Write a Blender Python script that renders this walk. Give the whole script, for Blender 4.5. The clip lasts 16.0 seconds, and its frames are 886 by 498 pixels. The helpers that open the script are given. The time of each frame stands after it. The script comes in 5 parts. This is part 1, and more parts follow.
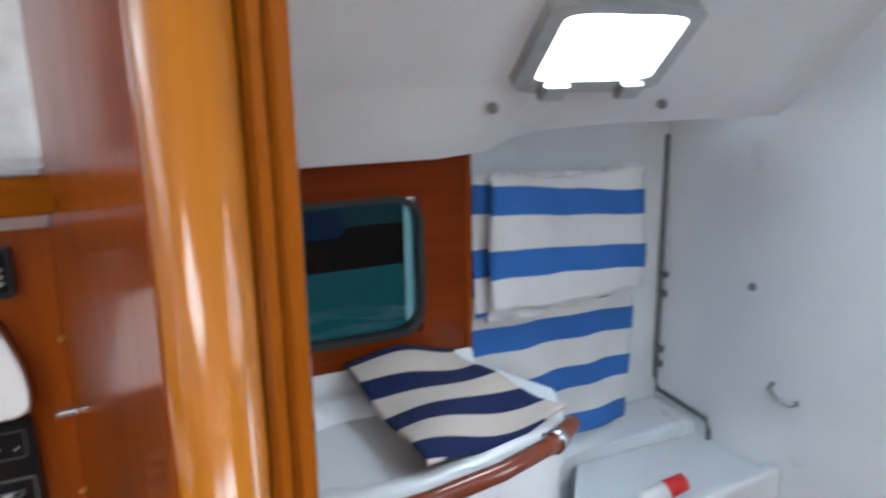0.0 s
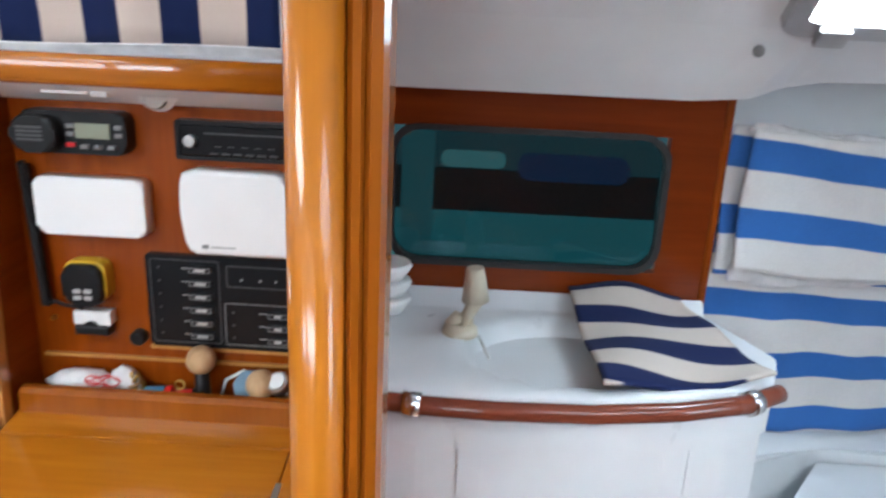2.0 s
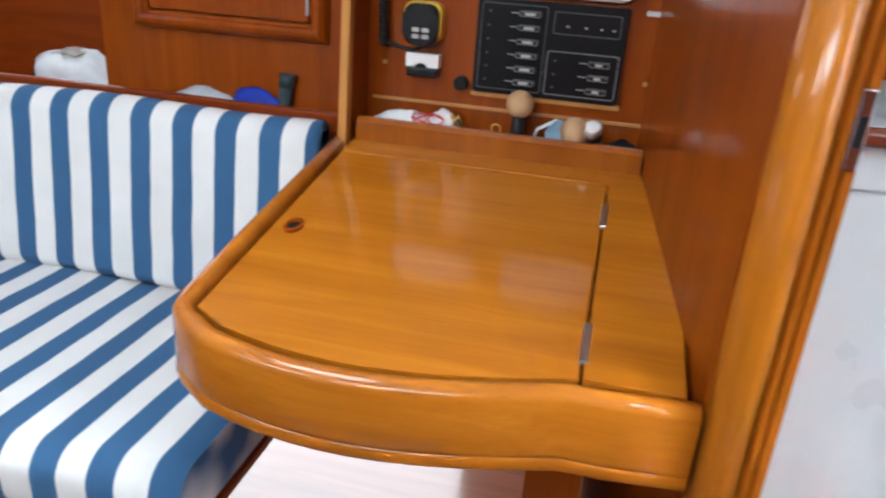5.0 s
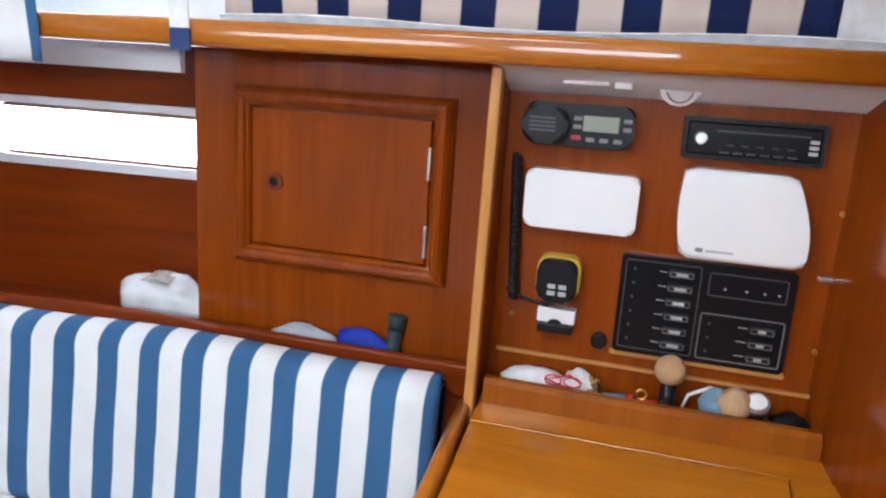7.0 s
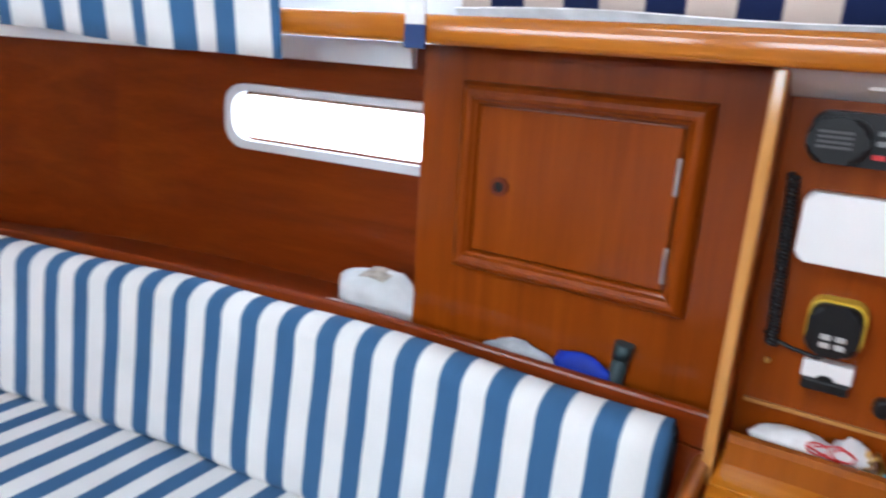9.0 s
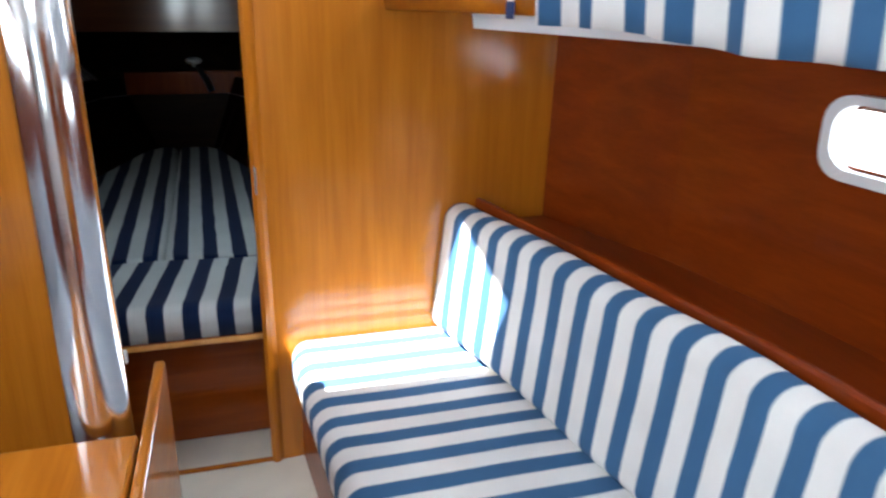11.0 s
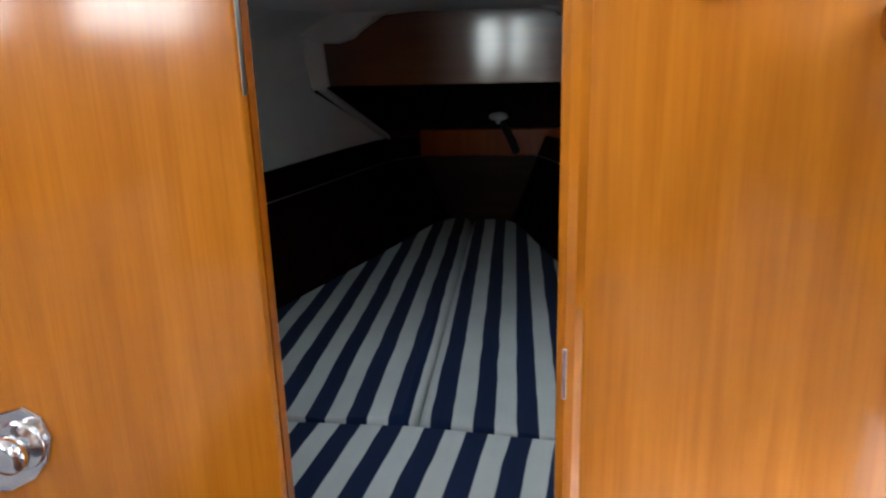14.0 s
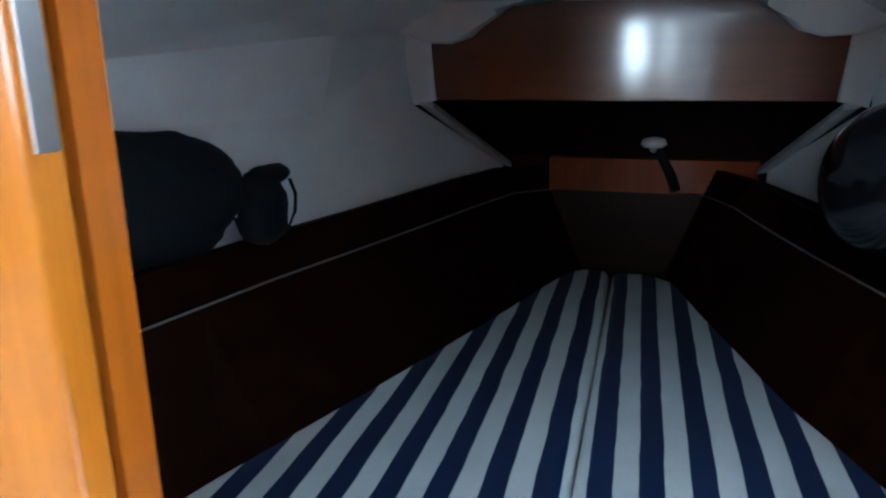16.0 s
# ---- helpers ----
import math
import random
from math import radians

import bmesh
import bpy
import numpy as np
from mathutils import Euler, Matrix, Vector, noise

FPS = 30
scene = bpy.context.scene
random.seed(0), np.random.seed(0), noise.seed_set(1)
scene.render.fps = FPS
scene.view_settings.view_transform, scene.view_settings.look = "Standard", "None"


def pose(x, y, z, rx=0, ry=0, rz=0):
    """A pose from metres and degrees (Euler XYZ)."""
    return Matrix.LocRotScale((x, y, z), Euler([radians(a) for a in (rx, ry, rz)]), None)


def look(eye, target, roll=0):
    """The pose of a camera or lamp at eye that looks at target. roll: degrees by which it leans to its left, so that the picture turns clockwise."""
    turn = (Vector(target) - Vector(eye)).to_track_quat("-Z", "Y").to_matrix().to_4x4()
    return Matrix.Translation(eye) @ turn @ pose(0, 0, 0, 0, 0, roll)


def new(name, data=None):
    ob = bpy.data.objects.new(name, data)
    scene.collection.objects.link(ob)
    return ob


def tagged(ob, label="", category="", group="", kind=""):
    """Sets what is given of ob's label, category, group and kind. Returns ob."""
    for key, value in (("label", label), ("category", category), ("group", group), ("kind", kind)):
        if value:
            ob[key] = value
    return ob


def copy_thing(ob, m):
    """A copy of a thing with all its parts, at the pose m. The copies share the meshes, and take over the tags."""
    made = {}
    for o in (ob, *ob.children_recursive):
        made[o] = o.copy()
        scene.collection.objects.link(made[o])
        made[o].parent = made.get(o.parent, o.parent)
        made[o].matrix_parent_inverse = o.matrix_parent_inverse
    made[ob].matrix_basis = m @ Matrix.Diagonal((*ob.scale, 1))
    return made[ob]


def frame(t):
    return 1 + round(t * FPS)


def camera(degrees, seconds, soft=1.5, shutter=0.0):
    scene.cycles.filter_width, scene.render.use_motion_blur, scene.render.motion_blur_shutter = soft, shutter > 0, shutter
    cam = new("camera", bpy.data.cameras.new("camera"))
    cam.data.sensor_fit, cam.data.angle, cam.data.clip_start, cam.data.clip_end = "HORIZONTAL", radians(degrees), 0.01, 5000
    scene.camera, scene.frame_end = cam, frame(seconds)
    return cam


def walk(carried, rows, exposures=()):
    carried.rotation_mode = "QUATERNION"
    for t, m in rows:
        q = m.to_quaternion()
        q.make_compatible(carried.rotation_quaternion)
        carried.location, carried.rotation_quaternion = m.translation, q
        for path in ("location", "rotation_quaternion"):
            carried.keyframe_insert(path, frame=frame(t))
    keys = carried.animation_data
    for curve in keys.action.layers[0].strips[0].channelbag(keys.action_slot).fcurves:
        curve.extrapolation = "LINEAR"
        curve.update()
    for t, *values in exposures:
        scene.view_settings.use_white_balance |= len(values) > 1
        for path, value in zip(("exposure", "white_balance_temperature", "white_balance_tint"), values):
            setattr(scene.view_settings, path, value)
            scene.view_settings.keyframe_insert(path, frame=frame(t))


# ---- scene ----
cam = camera(63.2, 16.0, soft=2.2, shutter=0.4)
PATH = [
    (0, (0.081, -0.363, 1.477), (1.844, -1.183, 1.009), -0.9),
    (0.5, (0.038, -0.359, 1.451), (1.899, -0.841, 0.901), 0.0),
    (1, (0.004, -0.363, 1.457), (1.814, -0.898, 0.796), 1.2),
    (1.5, (-0.009, -0.414, 1.445), (1.873, -0.749, 0.856), -0.0),
    (2, (-0.037, -0.492, 1.439), (1.875, -0.446, 0.852), 2.7),
    (2.3, (-0.068, -0.522, 1.428), (1.81, -0.336, 0.766), 1.9),
    (2.5, (-0.086, -0.537, 1.41), (1.78, -0.311, 0.728), 2.9),
    (3, (-0.114, -0.529, 1.381), (1.707, -0.259, 0.599), 3.7),
    (3.2, (-0.122, -0.53, 1.365), (1.679, -0.261, 0.539), 3.2),
    (5.3, (-0.231, -0.185, 1.131), (1.573, 0.286, 0.408), 5.0),
    (5.5, (-0.204, -0.151, 1.144), (1.584, 0.384, 0.424), 5.5),
    (6, (-0.143, -0.084, 1.2), (1.63, 0.485, 0.47), 5.7),
    (6.5, (-0.109, -0.032, 1.271), (1.722, 0.517, 0.682), 2.9),
    (7, (-0.084, -0.007, 1.322), (1.797, 0.493, 0.861), 3.7),
    (7.5, (-0.054, 0.027, 1.34), (1.813, 0.562, 0.862), 2.8),
    (8, (-0.03, 0.045, 1.338), (1.808, 0.679, 0.869), 3.8),
    (8.5, (-0.009, 0.061, 1.321), (1.781, 0.82, 0.856), 4.6),
    (9, (0.013, 0.084, 1.351), (1.659, 1.075, 0.796), 3.6),
    (9.6, (0.067, 0.105, 1.41), (1.285, 1.566, 0.794), 1.1),
    (10, (0.084, 0.16, 1.404), (1.084, 1.729, 0.671), 0.9),
    (10.2, (0.124, 0.185, 1.402), (1.01, 1.821, 0.669), 1.3),
    (12.3, (0.245, 0.838, 1.338), (0.256, 2.755, 0.77), -2.3),
    (12.5, (0.264, 0.899, 1.348), (0.166, 2.819, 0.796), -2.3),
    (13, (0.273, 1.009, 1.347), (0.057, 2.907, 0.755), -1.6),
    (13.5, (0.237, 1.173, 1.363), (0.034, 3.102, 0.876), -1.6),
    (14, (0.203, 1.325, 1.356), (-0.065, 3.229, 0.805), -1.6),
    (14.5, (0.177, 1.486, 1.355), (-0.166, 3.368, 0.772), -2.2),
    (15, (0.184, 1.678, 1.343), (-0.257, 3.554, 0.81), -0.4),
    (15.5, (0.133, 1.825, 1.338), (-0.468, 3.663, 0.83), -1.5),
    (16, (0.061, 1.98, 1.333), (-0.517, 3.824, 0.814), -0.9),
]
walk(cam, [(r[0], look(*r[1:])) for r in PATH], [(0, 3.0, 5950, 6), (1.5, 3.3, 5950, 6), (3, 3.25, 6100, 6), (5.5, 3.15, 6000, 8), (8.5, 3.3, 5850, 9), (10, 3.15, 5900, 7), (12.5, 3.15, 6500, 9), (13.5, 3.2, 6700, 9), (14.5, 3.85, 5800, 7), (15.2, 4.55, 5250, 4), (16, 4.45, 5300, 4)])

# ---------------------------------------------------------------- world, sun, large lights
world = bpy.data.worlds.new("sky")
scene.world = world
world.use_nodes = True
wn = world.node_tree.nodes
sky = wn.new("ShaderNodeTexSky")
sky.sky_type = 'NISHITA'
sky.sun_disc = False
SUN_DIR = Vector((-0.36, -0.42, 1.34)).normalized()
sky.sun_elevation = math.asin(SUN_DIR.z)
sky.sun_rotation = math.atan2(SUN_DIR.x, SUN_DIR.y)
world.node_tree.links.new(sky.outputs[0], wn["Background"].inputs[0])
wn["Background"].inputs[1].default_value = 0.05
sun = new("sun", bpy.data.lights.new("sun", 'SUN'))
sun.data.energy, sun.data.angle, sun.data.color = 5.0, radians(0.5), (1, 0.96, 0.9)
sun.matrix_world = look(SUN_DIR * 10, (0, 0, 0))


def area(name, m, w, h, power, color=(0.84, 0.94, 1)):
    """Daylight standing in a window's or hatch's opening."""
    ob = new(name, bpy.data.lights.new(name, 'AREA'))
    ob.data.shape, ob.data.size, ob.data.size_y = 'RECTANGLE', w, h
    ob.data.energy, ob.data.color = power, color
    ob.matrix_world = m
    return ob


# ---------------------------------------------------------------- materials
def mat(name, color, rough=0.5, metal=0.0, coat=0.0, spec=0.5):
    m = bpy.data.materials.new(name)
    m.use_nodes = True
    b = m.node_tree.nodes["Principled BSDF"]
    b.inputs["Base Color"].default_value = (*color, 1)
    b.inputs["Roughness"].default_value = rough
    b.inputs["Metallic"].default_value = metal
    b.inputs["Coat Weight"].default_value = coat
    b.inputs["Coat Roughness"].default_value = 0.11
    b.inputs["Specular IOR Level"].default_value = spec
    return m


def nodes_of(m):
    nt = m.node_tree
    return nt, nt.nodes, nt.links, nt.nodes["Principled BSDF"]


def ramp(n, stops):
    r = n.new("ShaderNodeValToRGB")
    els = r.color_ramp.elements
    while len(els) < len(stops):
        els.new(0.5)
    for e, (p, c) in zip(els, stops):
        e.position, e.color = p, (*c, 1)
    return r


def wood(name, dark, mid, light, axis='Z', rough=0.38, coat=0.85, scale=1.0, spec=0.1):
    """Varnished timber: long grain along one axis, fine pores, broad colour drift."""
    m = mat(name, mid, rough, 0, coat, spec)
    nt, n, l, b = nodes_of(m)
    tc = n.new("ShaderNodeTexCoord")
    mp = n.new("ShaderNodeMapping")
    s = {'X': (1.2, 14, 14), 'Y': (14, 1.2, 14), 'Z': (14, 14, 1.2)}[axis]
    mp.inputs["Scale"].default_value = [v * scale for v in s]
    l.new(tc.outputs["Object"], mp.inputs[0])
    no = n.new("ShaderNodeTexNoise")
    no.inputs["Scale"].default_value, no.inputs["Detail"].default_value = 1.6, 7
    no.inputs["Distortion"].default_value = 0.6
    l.new(mp.outputs[0], no.inputs[0])
    r = ramp(n, [(0.2, dark), (0.5, mid), (0.8, light)])
    l.new(no.outputs[0], r.inputs[0])
    mp2 = n.new("ShaderNodeMapping")
    mp2.inputs["Scale"].default_value = [v * 9 if v > 5 else v * 3 for v in s]
    l.new(tc.outputs["Object"], mp2.inputs[0])
    fine = n.new("ShaderNodeTexNoise")
    fine.inputs["Scale"].default_value, fine.inputs["Detail"].default_value = 1.5, 3
    l.new(mp2.outputs[0], fine.inputs[0])
    mix = n.new("ShaderNodeMixRGB")
    mix.blend_type = 'MULTIPLY'
    mix.inputs[0].default_value = 0.22
    fr = ramp(n, [(0.35, (0.62, 0.55, 0.5)), (0.6, (1, 1, 1))])
    l.new(fine.outputs[0], fr.inputs[0])
    l.new(r.outputs[0], mix.inputs[1])
    l.new(fr.outputs[0], mix.inputs[2])
    l.new(mix.outputs[0], b.inputs["Base Color"])
    big = n.new("ShaderNodeTexNoise")
    big.inputs["Scale"].default_value = 5
    l.new(tc.outputs["Object"], big.inputs[0])
    rr = n.new("ShaderNodeMapRange")
    rr.inputs[3].default_value, rr.inputs[4].default_value = rough - 0.06, rough + 0.1
    l.new(big.outputs[0], rr.inputs[0])
    l.new(rr.outputs[0], b.inputs["Roughness"])
    bump = n.new("ShaderNodeBump")
    bump.inputs["Strength"].default_value, bump.inputs["Distance"].default_value = 0.06, 0.002
    l.new(fine.outputs[0], bump.inputs["Height"])
    l.new(bump.outputs[0], b.inputs["Normal"])
    return m


def fabric(name, c1, c2, axis, period, phase, duty=0.5, weave=900, rough=0.9, slope=0.0):
    """Striped woven cotton: c1 stripe of width duty*period centred on phase; slope turns the stripes in plan."""
    m = mat(name, c1, rough, 0, 0, 0.1)
    nt, n, l, b = nodes_of(m)
    tc = n.new("ShaderNodeTexCoord")
    sep = n.new("ShaderNodeSeparateXYZ")
    wob = n.new("ShaderNodeTexNoise")
    wob.inputs["Scale"].default_value = 5
    l.new(tc.outputs["Object"], wob.inputs[0])
    l.new(tc.outputs["Object"], sep.inputs[0])

    def math_node(op, a, bval):
        k = n.new("ShaderNodeMath")
        k.operation = op
        for i, v in enumerate((a, bval)):
            if isinstance(v, (int, float)):
                k.inputs[i].default_value = v
            else:
                l.new(v, k.inputs[i])
        return k.outputs[0]
    w = math_node('MULTIPLY', math_node('SUBTRACT', wob.outputs[0], 0.5), 0.012)
    c = math_node('ADD', sep.outputs['XYZ'.index(axis)], w)
    if slope:
        c = math_node('ADD', c, math_node('MULTIPLY', sep.outputs[1], slope))
    c = math_node('DIVIDE', math_node('SUBTRACT', c, phase - period / 2), period)
    c = math_node('FRACT', c, 0)
    d = math_node('ABSOLUTE', math_node('SUBTRACT', c, 0.5), 0)
    r = n.new("ShaderNodeMapRange")
    r.inputs[1].default_value, r.inputs[2].default_value = duty / 2 - 0.012, duty / 2 + 0.012
    l.new(d, r.inputs[0])
    mix = n.new("ShaderNodeMixRGB")
    mix.inputs[1].default_value, mix.inputs[2].default_value = (*c1, 1), (*c2, 1)
    l.new(r.outputs[0], mix.inputs[0])
    no = n.new("ShaderNodeTexNoise")
    no.inputs["Scale"].default_value, no.inputs["Detail"].default_value = weave, 2
    l.new(tc.outputs["Object"], no.inputs[0])
    soil = n.new("ShaderNodeTexNoise")
    soil.inputs["Scale"].default_value, soil.inputs["Detail"].default_value = 9, 5
    l.new(tc.outputs["Object"], soil.inputs[0])
    add = math_node('ADD', math_node('MULTIPLY', no.outputs[0], 0.5), math_node('MULTIPLY', soil.outputs[0], 0.5))
    sr = ramp(n, [(0.3, (0.78, 0.78, 0.78)), (0.65, (1, 1, 1))])
    l.new(add, sr.inputs[0])
    mul = n.new("ShaderNodeMixRGB")
    mul.blend_type = 'MULTIPLY'
    mul.inputs[0].default_value = 0.7
    l.new(mix.outputs[0], mul.inputs[1])
    l.new(sr.outputs[0], mul.inputs[2])
    l.new(mul.outputs[0], b.inputs["Base Color"])
    bump = n.new("ShaderNodeBump")
    bump.inputs["Strength"].default_value, bump.inputs["Distance"].default_value = 0.25, 0.002
    l.new(add, bump.inputs["Height"])
    l.new(bump.outputs[0], b.inputs["Normal"])
    b.inputs["Sheen Weight"].default_value = 0.05
    return m


def rough_mat(name, c, rough, var=0.12, scale=8, bump_s=0.05, coat=0.0, metal=0.0, fine=200):
    """Plain surface with slight mottling and fine relief."""
    m = mat(name, c, rough, metal, coat)
    nt, n, l, b = nodes_of(m)
    tc = n.new("ShaderNodeTexCoord")
    a = n.new("ShaderNodeTexNoise")
    a.inputs["Scale"].default_value, a.inputs["Detail"].default_value = scale, 5
    l.new(tc.outputs["Object"], a.inputs[0])
    r = ramp(n, [(0.3, tuple(v * (1 - var) for v in c)), (0.7, tuple(min(1, v * (1 + var * 0.4)) for v in c))])
    l.new(a.outputs[0], r.inputs[0])
    l.new(r.outputs[0], b.inputs["Base Color"])
    f = n.new("ShaderNodeTexNoise")
    f.inputs["Scale"].default_value = fine
    l.new(tc.outputs["Object"], f.inputs[0])
    bm_ = n.new("ShaderNodeBump")
    bm_.inputs["Strength"].default_value, bm_.inputs["Distance"].default_value = bump_s, 0.002
    l.new(f.outputs[0], bm_.inputs["Height"])
    l.new(bm_.outputs[0], b.inputs["Normal"])
    mr = n.new("ShaderNodeMapRange")
    mr.inputs[3].default_value, mr.inputs[4].default_value = max(0.02, rough - 0.05), rough + 0.08
    l.new(a.outputs[0], mr.inputs[0])
    l.new(mr.outputs[0], b.inputs["Roughness"])
    return m


M_HONEY = wood("honey varnish", (0.360, 0.1056, 0.005), (0.430, 0.1369, 0.007), (0.500, 0.1711, 0.012), 'Z')
M_HONEY.node_tree.nodes["Principled BSDF"].inputs["Coat Roughness"].default_value = 0.13
M_HONEYX = wood("honey varnish athwart", (0.350, 0.1027, 0.005), (0.450, 0.1467, 0.007), (0.540, 0.1956, 0.014), 'Y')
M_HONEYY = wood("honey varnish fore and aft", (0.310, 0.0880, 0.005), (0.410, 0.1271, 0.007), (0.500, 0.1760, 0.014), 'Y')
M_MAHOG = wood("mahogany", (0.175, 0.030, 0.0008), (0.235, 0.043, 0.001), (0.29, 0.06, 0.002), 'Z', 0.38, 0.5)
M_MAHOGY = wood("mahogany fore and aft", (0.135, 0.019, 0.0015), (0.185, 0.027, 0.002), (0.235, 0.039, 0.003), 'Y', 0.38, 0.5)
M_MAHOGX = wood("mahogany athwart", (0.175, 0.030, 0.0008), (0.235, 0.043, 0.001), (0.29, 0.06, 0.002), 'X', 0.38, 0.5)
# Mahogany with the fore cabin's gloom put into its colour.
M_SHADEDW = wood("mahogany darkened for shade", (0.006, 0.0018, 0.001), (0.010, 0.0028, 0.0014), (0.018, 0.005, 0.002), 'Y', 0.5, 0.0, 1.0, 0.03)
M_EDGE = wood("pale edge trim", (0.42, 0.18, 0.04), (0.52, 0.24, 0.06), (0.6, 0.3, 0.09), 'Z')
M_SOLE = wood("cabin sole", (0.09, 0.025, 0.01), (0.13, 0.035, 0.013), (0.18, 0.05, 0.02), 'Y')
M_WHITE = rough_mat("white gelcoat", (0.74, 0.77, 0.79), 0.28, 0.05, 5, 0.04)
M_LINER = rough_mat("white vinyl headliner", (0.74, 0.75, 0.75), 0.6, 0.07, 6, 0.15, fine=500)
M_CREAM = rough_mat("cream gelcoat", (0.7, 0.66, 0.56), 0.4, 0.1, 7)
M_COVER = rough_mat("white plastic cover", (0.82, 0.82, 0.81), 0.38, 0.03, 10, 0.05)
M_BLACK = rough_mat("black plastic", (0.012, 0.012, 0.013), 0.35, 0.2, 20, 0.08)
M_BLACKG = mat("black gloss panel", (0.01, 0.01, 0.011), 0.22)
M_GREY = rough_mat("grey plastic", (0.2, 0.2, 0.2), 0.4)
M_PALE = mat("pale print", (0.45, 0.45, 0.44), 0.5)
M_DIM = mat("dim grey print", (0.06, 0.06, 0.062), 0.5)
M_LCD = mat("grey liquid crystal screen", (0.25, 0.27, 0.2), 0.25)
M_CHROME = rough_mat("polished stainless", (0.74, 0.75, 0.76), 0.14, 0.05, 12, 0.03, metal=1.0)
M_STEEL = rough_mat("brushed steel", (0.55, 0.55, 0.54), 0.3, 0.1, 30, 0.05, metal=1.0)
M_BRASS = mat("brass", (0.6, 0.38, 0.1), 0.3, 1.0)
M_RUBBER = rough_mat("black rubber seal", (0.02, 0.02, 0.02), 0.6)
M_SEAL = rough_mat("grey sealant", (0.13, 0.14, 0.15), 0.6)
M_BEECH = wood("turned beech", (0.42, 0.26, 0.13), (0.52, 0.34, 0.18), (0.6, 0.42, 0.25), 'Z', 0.5, 0.0, 2)
M_RED = mat("red plastic", (0.6, 0.015, 0.02), 0.35)
M_YELLOW = mat("yellow rubber rim", (0.6, 0.4, 0.02), 0.45)
M_BLUE = rough_mat("blue nylon", (0.01, 0.035, 0.35), 0.5, 0.3, 25, 0.3)
M_LBLUE = mat("light blue plastic", (0.1, 0.4, 0.6), 0.4)
M_GREYCL = rough_mat("grey cloth", (0.38, 0.4, 0.42), 0.9, 0.3, 25, 0.5)
M_WHITECL = rough_mat("white crumpled cloth", (0.75, 0.74, 0.73), 0.8, 0.2, 30, 0.4)
M_BAGP = rough_mat("white plastic bag", (0.72, 0.75, 0.76), 0.3, 0.12, 22, 0.35, fine=60)
M_DGREEN = rough_mat("dark grey-green plastic", (0.03, 0.05, 0.055), 0.45)
M_NAVYCL = rough_mat("black nylon", (0.008, 0.01, 0.013), 0.75, 0.4, 30, 0.4)
M_IVORY = rough_mat("yellowed ivory plastic", (0.62, 0.55, 0.42), 0.4)
M_BROWNR = wood("brown varnished rail", (0.14, 0.03, 0.015), (0.19, 0.042, 0.02), (0.24, 0.06, 0.03), 'Y', 0.25)

for dull in (M_BLACK, M_BLACKG, M_NAVYCL, M_DGREEN, M_BLUE):
    dull.node_tree.nodes["Principled BSDF"].inputs["Specular IOR Level"].default_value = 0.2

SAL_P, SAL_PHASE, BERTH_P, CURT_PHASE = 0.089, 0.35, 0.0905, 0.018
M_SALOON = fabric("blue and white striped canvas", (0.052, 0.135, 0.27), (0.8, 0.8, 0.78), 'Y', SAL_P, SAL_PHASE, 0.48)
# Both berth canvases are darker than real cloth, carrying the cabin's shade.
M_BERTH = fabric("navy and white canvas darkened for shade", (0.005, 0.013, 0.042), (0.42, 0.44, 0.43), 'X', BERTH_P, 0.0055, 0.5, slope=0.036)
M_BERTHF = fabric("navy and white infill canvas darkened for shade", (0.005, 0.013, 0.042), (0.42, 0.44, 0.43), 'X', BERTH_P, -0.274, 0.5, slope=-0.1)
M_CURT = fabric("navy and beige striped curtain", (0.012, 0.02, 0.07), (0.62, 0.51, 0.44), "Y", 0.114, CURT_PHASE, 0.46)
M_CURTB = fabric("blue and white striped curtain", (0.052, 0.135, 0.27), (0.8, 0.8, 0.78), 'Y', 0.1, 1.33, 0.45)
M_TOWEL = fabric("blue and white towelling", (0.05, 0.17, 0.5), (0.78, 0.77, 0.75), 'Z', 0.118, 1.26, 0.45, 300)
M_TOWELB = fabric("blue and white bath towelling", (0.05, 0.17, 0.5), (0.78, 0.77, 0.75), 'Z', 0.118, 0.982, 0.45, 300)
M_FRAMEW = wood("brown honey varnish", (0.25, 0.062, 0.003), (0.31, 0.082, 0.004), (0.37, 0.105, 0.006))
M_MAT = fabric("navy and beige striped cloth", (0.014, 0.022, 0.08), (0.6, 0.53, 0.47), 'X', 0.1, 1.19, 0.48)


def glass(name, color, rough=0.0):
    m = bpy.data.materials.new(name)
    m.use_nodes = True
    b = m.node_tree.nodes["Principled BSDF"]
    b.inputs["Base Color"].default_value = (*color, 1)
    b.inputs["Transmission Weight"].default_value = 1
    b.inputs["Roughness"].default_value = rough
    b.inputs["IOR"].default_value = 1.45
    return m


M_TINT = glass("smoked teal acrylic", (0.15, 0.30, 0.32))
M_FROST = glass("white frosted acrylic", (0.95, 0.97, 1.0), 0.4)
M_LENS = glass("clear lamp lens", (0.9, 0.9, 0.88), 0.25)


def glow(name, color, strength):
    m = bpy.data.materials.new(name)
    m.use_nodes = True
    nt = m.node_tree
    e = nt.nodes.new("ShaderNodeEmission")
    e.inputs[0].default_value, e.inputs[1].default_value = (*color, 1), strength
    nt.links.new(e.outputs[0], nt.nodes["Material Output"].inputs[0])
    return m


M_DAY = glow("bright overcast daylight", (0.95, 0.98, 1.0), 1.5)


